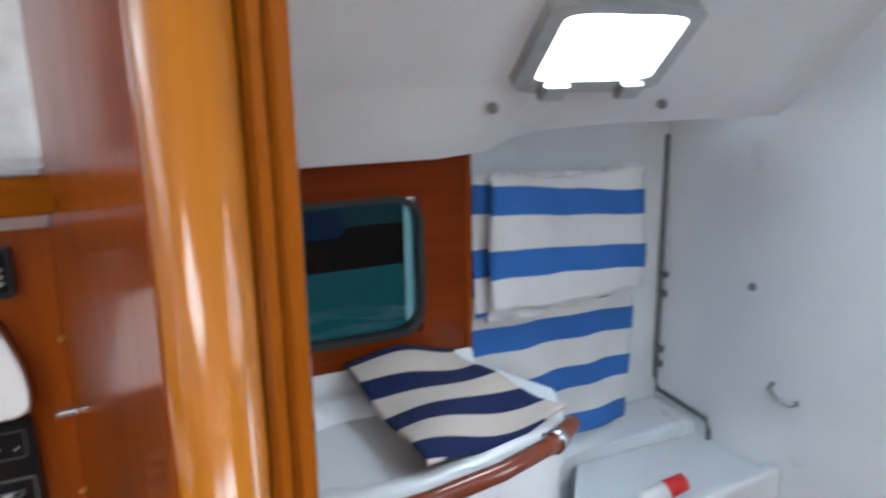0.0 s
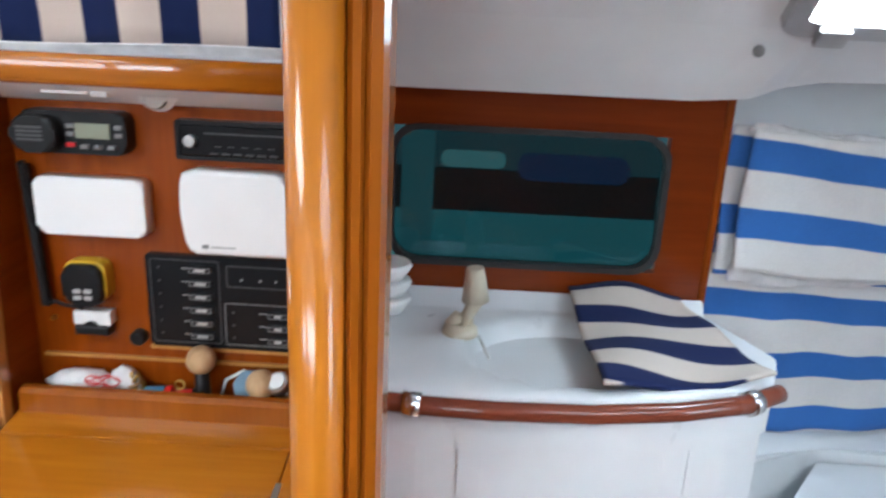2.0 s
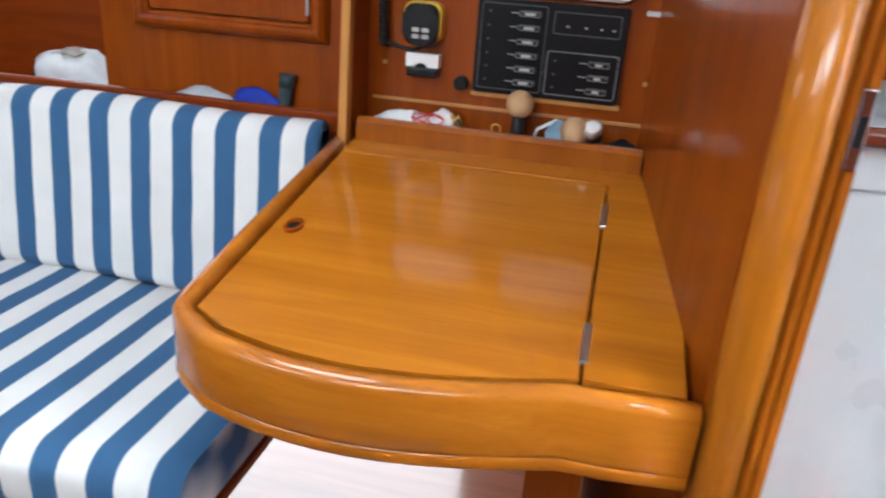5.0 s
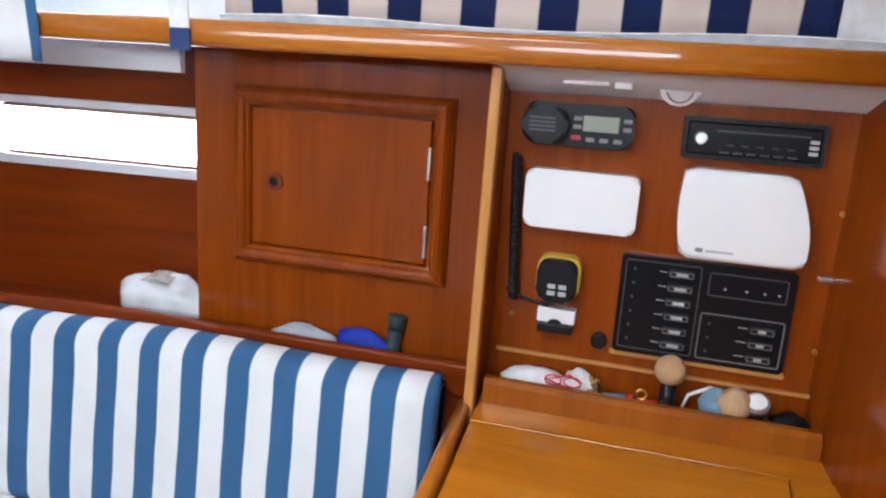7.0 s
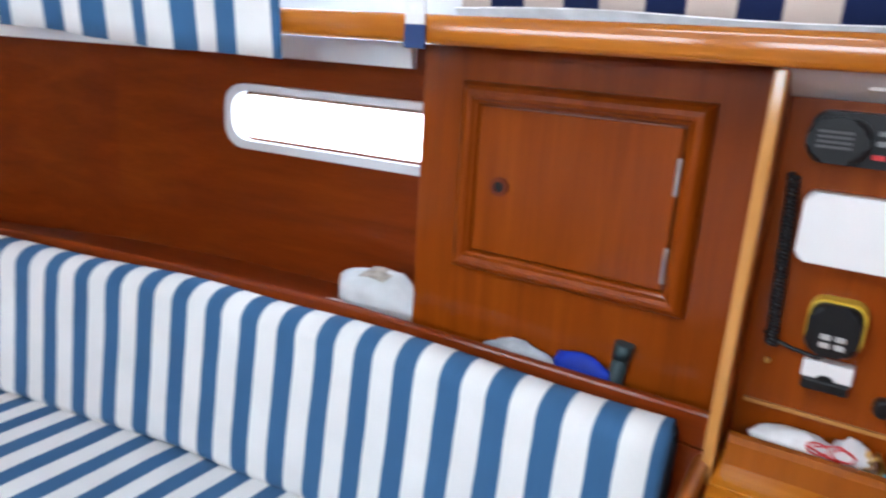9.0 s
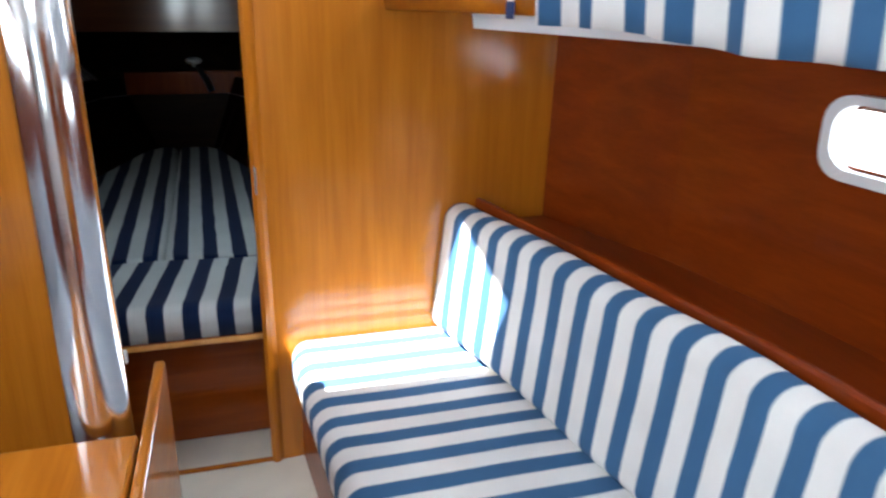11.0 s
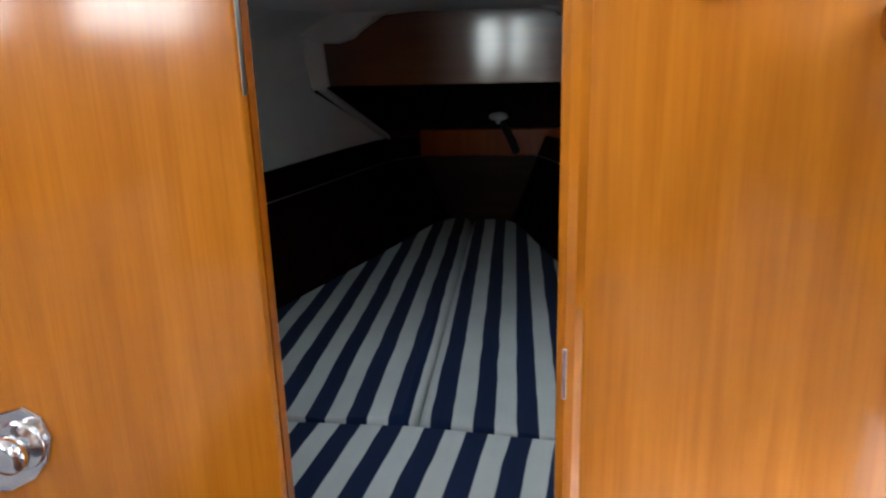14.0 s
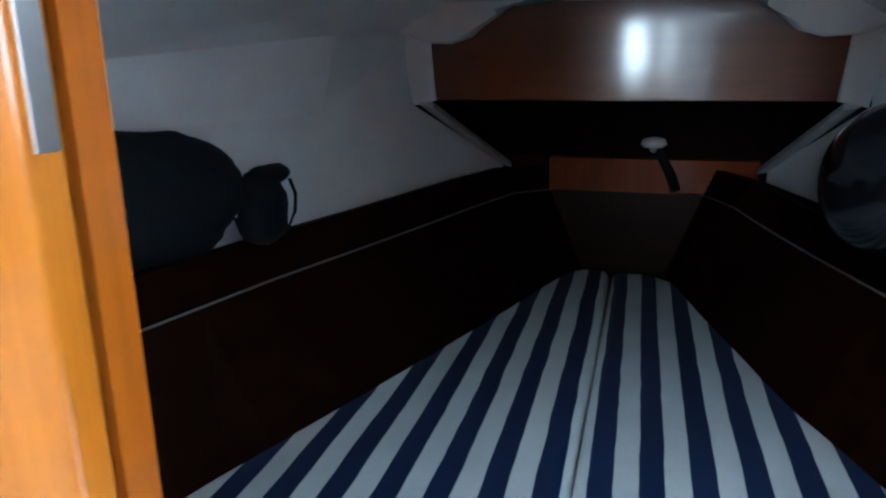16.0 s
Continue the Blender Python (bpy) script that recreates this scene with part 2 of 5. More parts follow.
# ---------------------------------------------------------------- mesh helpers
def put(name, bm, material, parent=None, label="", smooth=False):
    me = bpy.data.meshes.new(name)
    bmesh.ops.recalc_face_normals(bm, faces=bm.faces)
    if smooth:
        for f in bm.faces:
            f.smooth = len(f.verts) <= 4
    bm.to_mesh(me)
    bm.free()
    me.materials.append(material)
    ob = new(name, me)
    if parent:
        ob.parent = parent
        if parent.type == 'EMPTY':
            ob.matrix_parent_inverse = Matrix.Translation(-parent.location)
    if label:
        ob["label"] = label
    return ob


def part(name, bm, material, parent, label="", smooth=False):
    return put(name, bm, material, parent, label, smooth)


def thing(name, label, category, at=(0, 0, 0), group=""):
    ob = new(name)
    ob.empty_display_size = 0.05
    ob.location = at
    return tagged(ob, label, category, group)


def bx(x0, x1, y0, y1, z0, z1, bevel=0.0, seg=2, bm=None):
    own = bm is None
    bm = bm or bmesh.new()
    vs = bmesh.ops.create_cube(bm, size=1)["verts"]
    for v in vs:
        v.co = ((x0 + x1) / 2 + v.co.x * (x1 - x0), (y0 + y1) / 2 + v.co.y * (y1 - y0), (z0 + z1) / 2 + v.co.z * (z1 - z0))
    if bevel:
        es = list({e for v in vs for e in v.link_edges})
        bmesh.ops.bevel(bm, geom=es, offset=bevel, segments=seg, profile=0.5, affect='EDGES')
    return bm


def prism(poly, lo, hi, axis='z', bevel=0.0, seg=2, only=None, bm=None):
    """A polygon given in the two other axes, extruded along axis."""
    bm = bm or bmesh.new()
    def co(p, h):
        return {'z': (p[0], p[1], h), 'x': (h, p[0], p[1]), 'y': (p[0], h, p[1])}[axis]
    a = [bm.verts.new(co(p, lo)) for p in poly]
    b = [bm.verts.new(co(p, hi)) for p in poly]
    n = len(poly)
    fs = [bm.faces.new(a), bm.faces.new(b)]
    for i in range(n):
        bm.faces.new((a[i], a[(i + 1) % n], b[(i + 1) % n], b[i]))
    if bevel:
        ed = list({e for f in ([fs[1]] if only == 'hi' else [fs[0]] if only == 'lo' else fs) for e in f.edges})
        bmesh.ops.bevel(bm, geom=ed, offset=bevel, segments=seg, profile=0.5, affect='EDGES')
    return bm


def rrect(u0, u1, v0, v1, r, n=5):
    pts = []
    for cx, cy, a0 in ((u1 - r, v1 - r, 0), (u0 + r, v1 - r, 90), (u0 + r, v0 + r, 180), (u1 - r, v0 + r, 270)):
        for i in range(n + 1):
            a = radians(a0 + 90 * i / n)
            pts.append((cx + r * math.cos(a), cy + r * math.sin(a)))
    return pts


def tube(points, radius, sides=10, bm=None, caps=True):
    """A round bar along points; radius may be a list."""
    bm = bm or bmesh.new()
    pts = [Vector(p) for p in points]
    rings = []
    for i, p in enumerate(pts):
        d = (pts[min(i + 1, len(pts) - 1)] - pts[max(i - 1, 0)]).normalized()
        a = d.cross(Vector((0, 0, 1)) if abs(d.z) < 0.9 else Vector((1, 0, 0))).normalized()
        b = d.cross(a)
        r = radius[i] if isinstance(radius, (list, tuple)) else radius
        rings.append([bm.verts.new(p + r * (math.cos(2 * math.pi * k / sides) * a + math.sin(2 * math.pi * k / sides) * b)) for k in range(sides)])
    for r0, r1 in zip(rings, rings[1:]):
        for k in range(sides):
            bm.faces.new((r0[k], r0[(k + 1) % sides], r1[(k + 1) % sides], r1[k]))
    if caps:
        bm.faces.new(rings[0])
        bm.faces.new(rings[-1])
    return bm


def ball(c, r, bm=None, sx=1, sy=1, sz=1, u=16, v=10):
    bm = bm or bmesh.new()
    vs = bmesh.ops.create_uvsphere(bm, u_segments=u, v_segments=v, radius=r)["verts"]
    for w in vs:
        w.co = (c[0] + w.co.x * sx, c[1] + w.co.y * sy, c[2] + w.co.z * sz)
    return bm


def disc(c, axis, r, h, sides=20, bevel=0.0):
    d = {'x': Vector((1, 0, 0)), 'y': Vector((0, 1, 0)), 'z': Vector((0, 0, 1))}[axis]
    bm = tube([Vector(c) - d * h / 2, Vector(c) + d * h / 2], r, sides)
    if bevel:
        es = [e for e in bm.edges if len(e.link_faces) == 2 and any(len(f.verts) > 4 for f in e.link_faces)]
        bmesh.ops.bevel(bm, geom=es, offset=bevel, segments=2, profile=0.5, affect='EDGES')
    return bm


def grid(fn, nu, nv, thick=0.0):
    """A sheet from fn(u, v), u and v in 0..1, with thickness along its normals."""
    bm = bmesh.new()
    vs = [[bm.verts.new(fn(i / nu, j / nv)) for j in range(nv + 1)] for i in range(nu + 1)]
    for i in range(nu):
        for j in range(nv):
            bm.faces.new((vs[i][j], vs[i + 1][j], vs[i + 1][j + 1], vs[i][j + 1]))
    if thick:
        bmesh.ops.recalc_face_normals(bm, faces=bm.faces)
        bmesh.ops.solidify(bm, geom=list(bm.faces), thickness=thick)
    return bm


def holed(u0, u1, v0, v1, holes, lo, hi, axis):
    """A slab across two axes with rectangular openings through it."""
    bm = bmesh.new()
    us = sorted({u0, u1, *[h[0] for h in holes], *[h[1] for h in holes]})
    vs = sorted({v0, v1, *[h[2] for h in holes], *[h[3] for h in holes]})
    def co(u, v, h):
        return {'z': (u, v, h), 'x': (h, u, v), 'y': (u, h, v)}[axis]
    verts = {}
    def vert(i, j, h):
        k = (i, j, h)
        if k not in verts:
            verts[k] = bm.verts.new(co(us[i], vs[j], h))
        return verts[k]
    def solid(i, j):
        if not (0 <= i < len(us) - 1 and 0 <= j < len(vs) - 1):
            return False
        cu, cv = (us[i] + us[i + 1]) / 2, (vs[j] + vs[j + 1]) / 2
        return not any(h[0] < cu < h[1] and h[2] < cv < h[3] for h in holes)
    for i in range(len(us) - 1):
        for j in range(len(vs) - 1):
            if not solid(i, j):
                continue
            q = [(i, j), (i + 1, j), (i + 1, j + 1), (i, j + 1)]
            for h in (lo, hi):
                bm.faces.new([vert(a, b, h) for a, b in q])
            for (a, b), (c, d), (ni, nj) in ((q[0], q[1], (i, j - 1)), (q[1], q[2], (i + 1, j)), (q[2], q[3], (i, j + 1)), (q[3], q[0], (i - 1, j))):
                if not solid(ni, nj):
                    bm.faces.new((vert(a, b, lo), vert(c, d, lo), vert(c, d, hi), vert(a, b, hi)))
    return bm


def lerp(table, y):
    if y <= table[0][0]:
        return table[0][1]
    for (a, va), (b, vb) in zip(table, table[1:]):
        if y <= b:
            return va + (vb - va) * (y - a) / (b - a)
    return table[-1][1]


def sweep(profile, ys, xoff, ends=0.0):
    """A cross-section in x and z carried along y, shifted in x by xoff(y)."""
    bm = bmesh.new()
    cx = sum(p[0] for p in profile) / len(profile)
    cz = sum(p[1] for p in profile) / len(profile)
    rings = []
    n = len(ys)
    for i, y in enumerate(ys):
        k = 1.0
        if ends and i in (0, n - 1):
            k = 0.86
        rings.append([bm.verts.new((xoff(y) + cx + (px - cx) * k, y, cz + (pz - cz) * k)) for px, pz in profile])
    m = len(profile)
    for a, b in zip(rings, rings[1:]):
        for k in range(m):
            bm.faces.new((a[k], a[(k + 1) % m], b[(k + 1) % m], b[k]))
    bm.faces.new(rings[0])
    bm.faces.new(rings[-1])
    return bm


def structure(ob):
    ob["kind"] = "structure"
    return ob

# ---------------------------------------------------------------- structure
BACK_X = [(0.2, 0.955), (0.9, 0.955), (1.25, 0.922), (1.68, 0.852), (2.2, 0.745)]   # front of the backrest's top
FRONT_X = [(0.2, 0.43), (0.65, 0.412), (1.28, 0.36), (2.2, 0.288)]                   # front of the seat
BH = 2.215            # saloon face of the main bulkhead
CEIL = 1.84

structure(put("floor", bx(-1.3, 1.3, -2.3, BH + 0.02, -0.05, 0.0), M_SOLE))
structure(put("ceiling", holed(-1.5, 1.05, -2.3, BH + 0.05, [(-0.10, 0.48, 1.47, 1.79), (-0.6, 0.05, -1.75, -0.85)], CEIL, CEIL + 0.06, 'z'), M_LINER))
# Unseen pane added over the companionway to keep direct sun off the sole.
structure(put("sun_stop_companionway_hatch", bx(-0.62, 0.07, -1.77, -0.83, CEIL + 0.062, CEIL + 0.072, 0.002), M_FROST))
# main bulkhead with the doorway to the fore cabin
structure(put("wall_bulkhead", holed(-1.5, 1.45, -0.05, CEIL, [(-0.168, 0.230, 0.10, 1.76)], BH, BH + 0.016, 'y'), M_HONEY))
# Port openings are unseen, added with a glowing backdrop to brighten starboard.
structure(put("wall_port", holed(-2.3, BH, -0.05, CEIL, [(-0.5, 0.6, 1.42, 1.70), (0.85, 1.95, 1.42, 1.70)], -1.5, -1.42, 'x'), M_MAHOGY))
structure(put("backdrop_daylight_port", bx(-1.9, -1.89, -1.2, 2.6, 0.9, 2.3), M_DAY))
structure(put("wall_aft", holed(-1.5, 1.7, -0.05, CEIL, [(-0.6, 0.05, 0.9, CEIL - 0.04)], -2.3, -2.24, 'y'), M_LINER))
# hull side beside the settee, with the long fixed light
HULL = [(0.72, 1.30), (1.40, 1.255), (1.8, 1.18), (2.2, 1.04)]
WIN = (0.79, 1.445, 1.085, 1.218)


def hull_side():
    bm = bmesh.new()
    ys = [0.70, 0.80, 0.95, 1.1, 1.25, 1.43, 1.6, 1.8, 2.0, BH]
    zs = [0.50, 0.82, 1.10, 1.20, 1.36, 1.44]
    out = 0.03
    v = [[[bm.verts.new((lerp(HULL, y) + o + (0.03 * (z - 1.1)), y, z)) for z in zs] for y in ys] for o in (0, out)]
    for o in range(2):
        for i in range(len(ys) - 1):
            for j in range(len(zs) - 1):
                if 1 <= i <= 4 and j == 2:
                    continue
                bm.faces.new((v[o][i][j], v[o][i + 1][j], v[o][i + 1][j + 1], v[o][i][j + 1]))
    for i in range(1, 5):
        for j in (2, 3):
            bm.faces.new((v[0][i][j], v[0][i + 1][j], v[1][i + 1][j], v[1][i][j]))
    for i in (1, 5):
        bm.faces.new((v[0][i][2], v[0][i][3], v[1][i][3], v[1][i][2]))
    return bm


structure(put("wall_hull_starboard", hull_side(), M_MAHOGY))
window_1 = tagged(structure(put("window_1", prism(rrect(0.815, 1.421, 1.098, 1.206, 0.045), 1.262, 1.266, 'x'), M_FROST)), "long narrow hull light with frosted acrylic and bright daylight behind", "window")
window_1.visible_shadow = False


def ring(outer, inner, lo, hi, axis):
    bm = bmesh.new()
    def co(p, h):
        return {'z': (p[0], p[1], h), 'x': (h, p[0], p[1]), 'y': (p[0], h, p[1])}[axis]
    n = len(outer)
    L = [[bm.verts.new(co(p, h)) for p in poly] for poly, h in ((outer, lo), (outer, hi), (inner, hi), (inner, lo))]
    for a, b in zip(L, L[1:] + L[:1]):
        for i in range(n):
            bm.faces.new((a[i], a[(i + 1) % n], b[(i + 1) % n], b[i]))
    return bm


wf = part("window_frame", ring(rrect(0.785, 1.446, 1.074, 1.226, 0.05), rrect(0.80, 1.426, 1.094, 1.21, 0.045), 1.240, 1.285, 'x'), M_WHITE, window_1, "white window frame")
for me in (window_1.data, wf.data):
    for v in me.vertices:
        v.co.x += lerp(HULL, v.co.y) - 1.262
structure(put("backdrop_daylight_starboard", bx(1.9, 1.91, 0.1, 2.6, 0.5, 2.4), M_DAY))

# coachroof side above the shelf, with curtains in front of its lights
structure(put("wall_coachroof_starboard", holed(-0.32, BH, 1.37, CEIL, [(-0.2, 0.75, 1.48, 1.72), (0.95, 1.9, 1.48, 1.72)], 1.07, 1.09, 'x'), M_LINER))
UPPER = [(-0.31, 0.915), (0.9, 0.915), (1.3, 0.87), (1.75, 0.76), (2.2, 0.59)]
structure(put("trim_shelf_upper", sweep([(0.004, 1.352), (0.004, 1.366), (0.40, 1.372), (0.40, 1.36)], [-0.31, 0.2, 0.9, 1.3, 1.75, BH - 0.002], lambda y: lerp(UPPER, y)), M_WHITE))
prof = rrect(-0.016, 0.004, 1.345, 1.386, 0.009, 3)
structure(put("trim_fiddle_upper", sweep(prof, [-0.312, 0.0, 0.45, 0.9, 1.3, 1.75, BH - 0.002], lambda y: lerp(UPPER, y)), M_HONEYY, None, "", True))
# white facing below the shelf, set back
FACING = [(0.797, 1.05), (1.3, 1.01), (1.75, 0.92), (2.2, 0.80)]
structure(put("trim_facing_upper", sweep([(0.006, 1.302), (0.0, 1.352), (0.018, 1.352), (0.018, 1.302)], [0.797, 1.3, 1.75, BH - 0.003], lambda y: lerp(FACING, y)), M_WHITE))

# nav station: panel, soffit, partitions
structure(put("wall_nav_panel", bx(1.04, 1.06, -0.31, 0.2045, 0.80, 1.352), M_MAHOG))
structure(put("trim_nav_soffit", prism([(0.935, 1.351), (1.04, 1.351), (1.04, 1.311), (1.03, 1.311)], -0.305, 0.2045, 'y'), M_LINER))
structure(put("partition_nav_locker", prism([(0.95, 0.80), (1.29, 0.80), (1.29, 1.35), (0.975, 1.35)], 0.20, 0.212, 'y'), M_MAHOGX))
structure(put("trim_nav_post", prism([(0.925, 0.80), (0.95, 0.80), (0.977, 1.35), (0.952, 1.35)], 0.198, 0.214, 'y', 0.003), M_EDGE))
structure(put("partition_nav_heads", prism([(0.43, -0.376), (1.05, -0.29), (1.30, -0.30), (1.30, -0.34), (1.05, -0.335), (0.43, -0.415)], 0.0, CEIL, 'z'), M_MAHOG))
# rounded corner post at the end of that partition, and the heads' door frame
post = prism([(0.445, -0.378), (0.425, -0.3775), (0.408, -0.379), (0.396, -0.3835), (0.389, -0.390), (0.386, -0.398), (0.387, -0.406), (0.392, -0.413), (0.399, -0.417), (0.408, -0.419), (0.445, -0.419)], 0.0, CEIL, 'z')
structure(put("trim_corner_post", post, M_HONEY, None, "", True))
structure(put("trim_heads_doorframe", prism([(0.404, -0.419), (0.399, -0.423), (0.400, -0.428), (0.406, -0.430), (0.402, -0.434), (0.403, -0.441), (0.412, -0.444), (0.446, -0.444), (0.446, -0.419)], 0.0, CEIL, 'z'), M_FRAMEW))

# heads compartment
structure(put("wall_heads_window", holed(-0.926, -0.34, 0.94, 1.36, [(-0.842, -0.366, 1.035, 1.278)], 1.20, 1.225, 'x'), M_MAHOGY))
structure(put("trim_heads_panel_edge", bx(1.196, 1.226, -0.940, -0.9265, 0.94, 1.35, 0.004), M_MAHOG))


def heads_liner():
    """Sloping side of the coachroof over the window, with a quadrant recess aft."""
    bm = bmesh.new()
    ys = [-0.34, -0.6, -0.85, -0.94, -0.99, -1.05, -1.2, -1.6, -1.8]
    low = [1.345, 1.345, 1.345, 1.352, 1.372, 1.383, 1.388, 1.388, 1.388]
    a = [bm.verts.new((1.15, y, z)) for y, z in zip(ys, low)]
    b = [bm.verts.new((1.06, y, 1.46)) for y in ys]
    c = [bm.verts.new((0.90, y, 1.62)) for y in ys]
    d = [bm.verts.new((0.78, y, CEIL)) for y in ys]
    e = [bm.verts.new((1.55, y, z - 0.003)) for y, z in zip(ys, low)]
    for p, q in ((a, b), (b, c), (c, d), (a, e)):
        for i in range(len(ys) - 1):
            bm.faces.new((p[i], p[i + 1], q[i + 1], q[i]))
    return bm


structure(put("wall_heads_liner", heads_liner(), M_LINER, None, "", False))
structure(put("wall_heads_hull", bx(1.46, 1.5, -1.75, -0.93, 0.0, 1.40), M_LINER))
structure(put("wall_heads_aft", prism([(0.30, 0.0), (1.56, 0.0), (1.56, 1.40), (1.1, 1.45), (0.8, CEIL), (0.30, CEIL)], -1.66, -1.62, 'y'), M_WHITE))

# fore cabin shell


def fore_x(s, w, y):
    """Half-width w to a place across the fore cabin, whose middle drifts to port towards the bow."""
    return s * w - 0.06 * min(1, max(0, (y - 2.25) / 1.2))


def fore_side(s):
    """White lining of the bow with a crease under the side deck; s = -1 port, 1 starboard."""
    bm = bmesh.new()
    ys = [2.245, 2.7, 3.1, 3.6, 3.95]
    rows = [([0.93] * 5, [1.02, 0.98, 0.88, 0.69, 0.59]),
            ([1.20] * 5, [1.08, 1.03, 0.93, 0.69, 0.58]),
            ([1.31, 1.32, 1.336, 1.384, 1.398], [1.05, 1.0, 0.89, 0.645, 0.57]),
            ([1.47] * 5, [0.70, 0.68, 0.62, 0.52, 0.44])]
    vs = [[bm.verts.new((fore_x(s, w, y), y, z)) for w, y, z in zip(ws, ys, zs)] for zs, ws in rows]
    for a, b in zip(vs, vs[1:]):
        for i in range(4):
            bm.faces.new((a[i], a[i + 1], b[i + 1], b[i]))
    low, high = (bm.verts.new((fore_x(s, w, 4.46), 4.46, z)) for w, z in ((0.43, 0.90), (0.43, 0.965)))
    bm.faces.new((vs[0][4], low, high, vs[1][4]))
    return bm


def sloped_bar(a, b, across, thick):
    """A flat bar from a to b, its width and thickness given as vectors."""
    bm = bmesh.new()
    a, b, w, t = (Vector(v) for v in (a, b, across, thick))
    q = [[bm.verts.new(p + d) for d in (-w - t, w - t, w + t, -w + t)] for p in (a, b)]
    for k in range(4):
        bm.faces.new((q[0][k], q[0][(k + 1) % 4], q[1][(k + 1) % 4], q[1][k]))
    bm.faces.new(q[0])
    bm.faces.new(q[1])
    return bm


for s, nm in ((-1, "port"), (1, "starboard")):
    structure(put("wall_fore_lining_" + nm, fore_side(s), M_LINER))
    flange = [(-0.06 + s * u, z) for u, z in ((0.60, 1.40), (0.518, 1.40), (0.503, 1.212), (0.568, 1.198))]
    structure(put("trim_bow_flange_" + nm, prism(flange, 3.918, 3.952, 'y', 0.005), M_LINER))
    structure(put("trim_bow_edge_" + nm, sloped_bar((-0.06 + s * 0.538, 3.94, 1.205), (-0.06 + s * 0.42, 4.46, 0.965), (s * 0.020, 0.0, 0.004), (s * 0.004, 0.003, 0.010)), M_LINER))
    corner = [(-0.06 + s * u, z) for u, z in ((0.60, 1.402), (0.52, 1.365), (0.45, 1.362), (0.395, 1.378), (0.36, 1.41), (0.325, 1.445), (0.24, 1.468), (0.60, 1.468))]
    structure(put("trim_bow_corner_" + nm, prism(corner, 3.87, 3.926, 'y', 0.012, 3), M_LINER, None, "", True))
HX0, HX1, HY0, HY1 = -0.06, 0.34, 2.48, 2.88      # opening of the fore hatch
structure(put("ceiling_fore", holed(-1.22, 1.17, 2.42, 4.6, [(HX0, HX1, HY0, HY1)], 1.466, 1.49, 'z'), M_LINER))
structure(put("ceiling_fore_slope", prism([(BH + 0.017, 1.68), (2.419, 1.467), (2.419, 1.49), (BH + 0.017, 1.705)], -1.22, 1.17, 'x'), M_LINER))
structure(put("trim_fore_hatch_coaming", ring(rrect(HX0 - 0.02, HX1 + 0.02, HY0 - 0.02, HY1 + 0.02, 0.03), rrect(HX0 + 0.002, HX1 - 0.002, HY0 + 0.002, HY1 - 0.002, 0.02), 1.491, 1.70, 'z'), M_LINER))
# Brown veneer taken nearly black, the bow's shade put into its colour.
M_BOWV = wood("brown bow veneer darkened for shade", (0.014, 0.005, 0.0015), (0.022, 0.008, 0.002), (0.03, 0.012, 0.003), 'X', 0.45, 0.2)
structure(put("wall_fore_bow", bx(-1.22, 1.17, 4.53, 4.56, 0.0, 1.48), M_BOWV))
# The recess's dark inside is painted in with the shade-darkened mahogany.
structure(put("ceiling_bow_niche", bx(-0.68, 0.56, 3.952, 4.528, 1.214, 1.224), M_SHADEDW))
structure(put("wall_bow_niche", bx(-0.68, 0.56, 4.518, 4.5285, 0.988, 1.213), M_SHADEDW))
# Unseen outer slabs, added to stop sky light leaking into the fore cabin.
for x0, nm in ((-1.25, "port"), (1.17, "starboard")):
    structure(put("light_stop_fore_" + nm, bx(x0, x0 + 0.03, BH + 0.017, 4.6, 0.0, 1.70), M_LINER))
# Niche sides in the same mahogany, shade included in its colour.
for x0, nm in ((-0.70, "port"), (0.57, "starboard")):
    structure(put("wall_niche_side_" + nm, bx(x0, x0 + 0.012, 3.955, 4.528, 0.5, 1.47), M_SHADEDW))
structure(put("floor_fore", bx(-1.1, 1.0, BH, 4.6, 0.02, 0.06), M_CREAM))

# ---------------------------------------------------------------- saloon: settee
YS = [0.24 + i * (BH - 0.006 - 0.24) / 26 for i in range(27)]
base = thing("settee_base", "varnished mahogany settee base with a cream moulded plinth", "settee base", (0.7, 1.2, 0))
base_front = sweep([(0.03, 0.10), (0.03, 0.36), (0.05, 0.36), (0.05, 0.10)], YS, lambda y: lerp(FRONT_X, y))
part("front_panel", base_front, M_MAHOGY, base)
part("plinth", sweep([(-0.02, 0.0), (-0.035, 0.10), (0.06, 0.105), (0.06, 0.0)], YS, lambda y: lerp(FRONT_X, y)), M_CREAM, base, "cream moulded plinth")
part("top_board", sweep([(0.03, 0.345), (0.03, 0.36), (0.62, 0.36), (0.62, 0.345)], YS, lambda y: lerp(FRONT_X, y)), M_MAHOGY, base)
structure(put("trim_bulkhead_plinth", prism([(-0.16, 2.06), (0.24, 2.02), (0.30, 1.98), (0.34, 2.02), (0.36, BH), (-0.16, BH)], 0.0, 0.10, 'z', 0.01), M_CREAM))


def cushion_profile(x0, x1, z0, z1, r, crown=0.012, n=6):
    pts = []
    for (px, pz) in rrect(x0, x1, z0, z1, r, n):
        t = (px - x0) / (x1 - x0)
        if pz > (z0 + z1) / 2:
            pz += crown * math.sin(math.pi * t)
        pts.append((px, pz))
    return pts


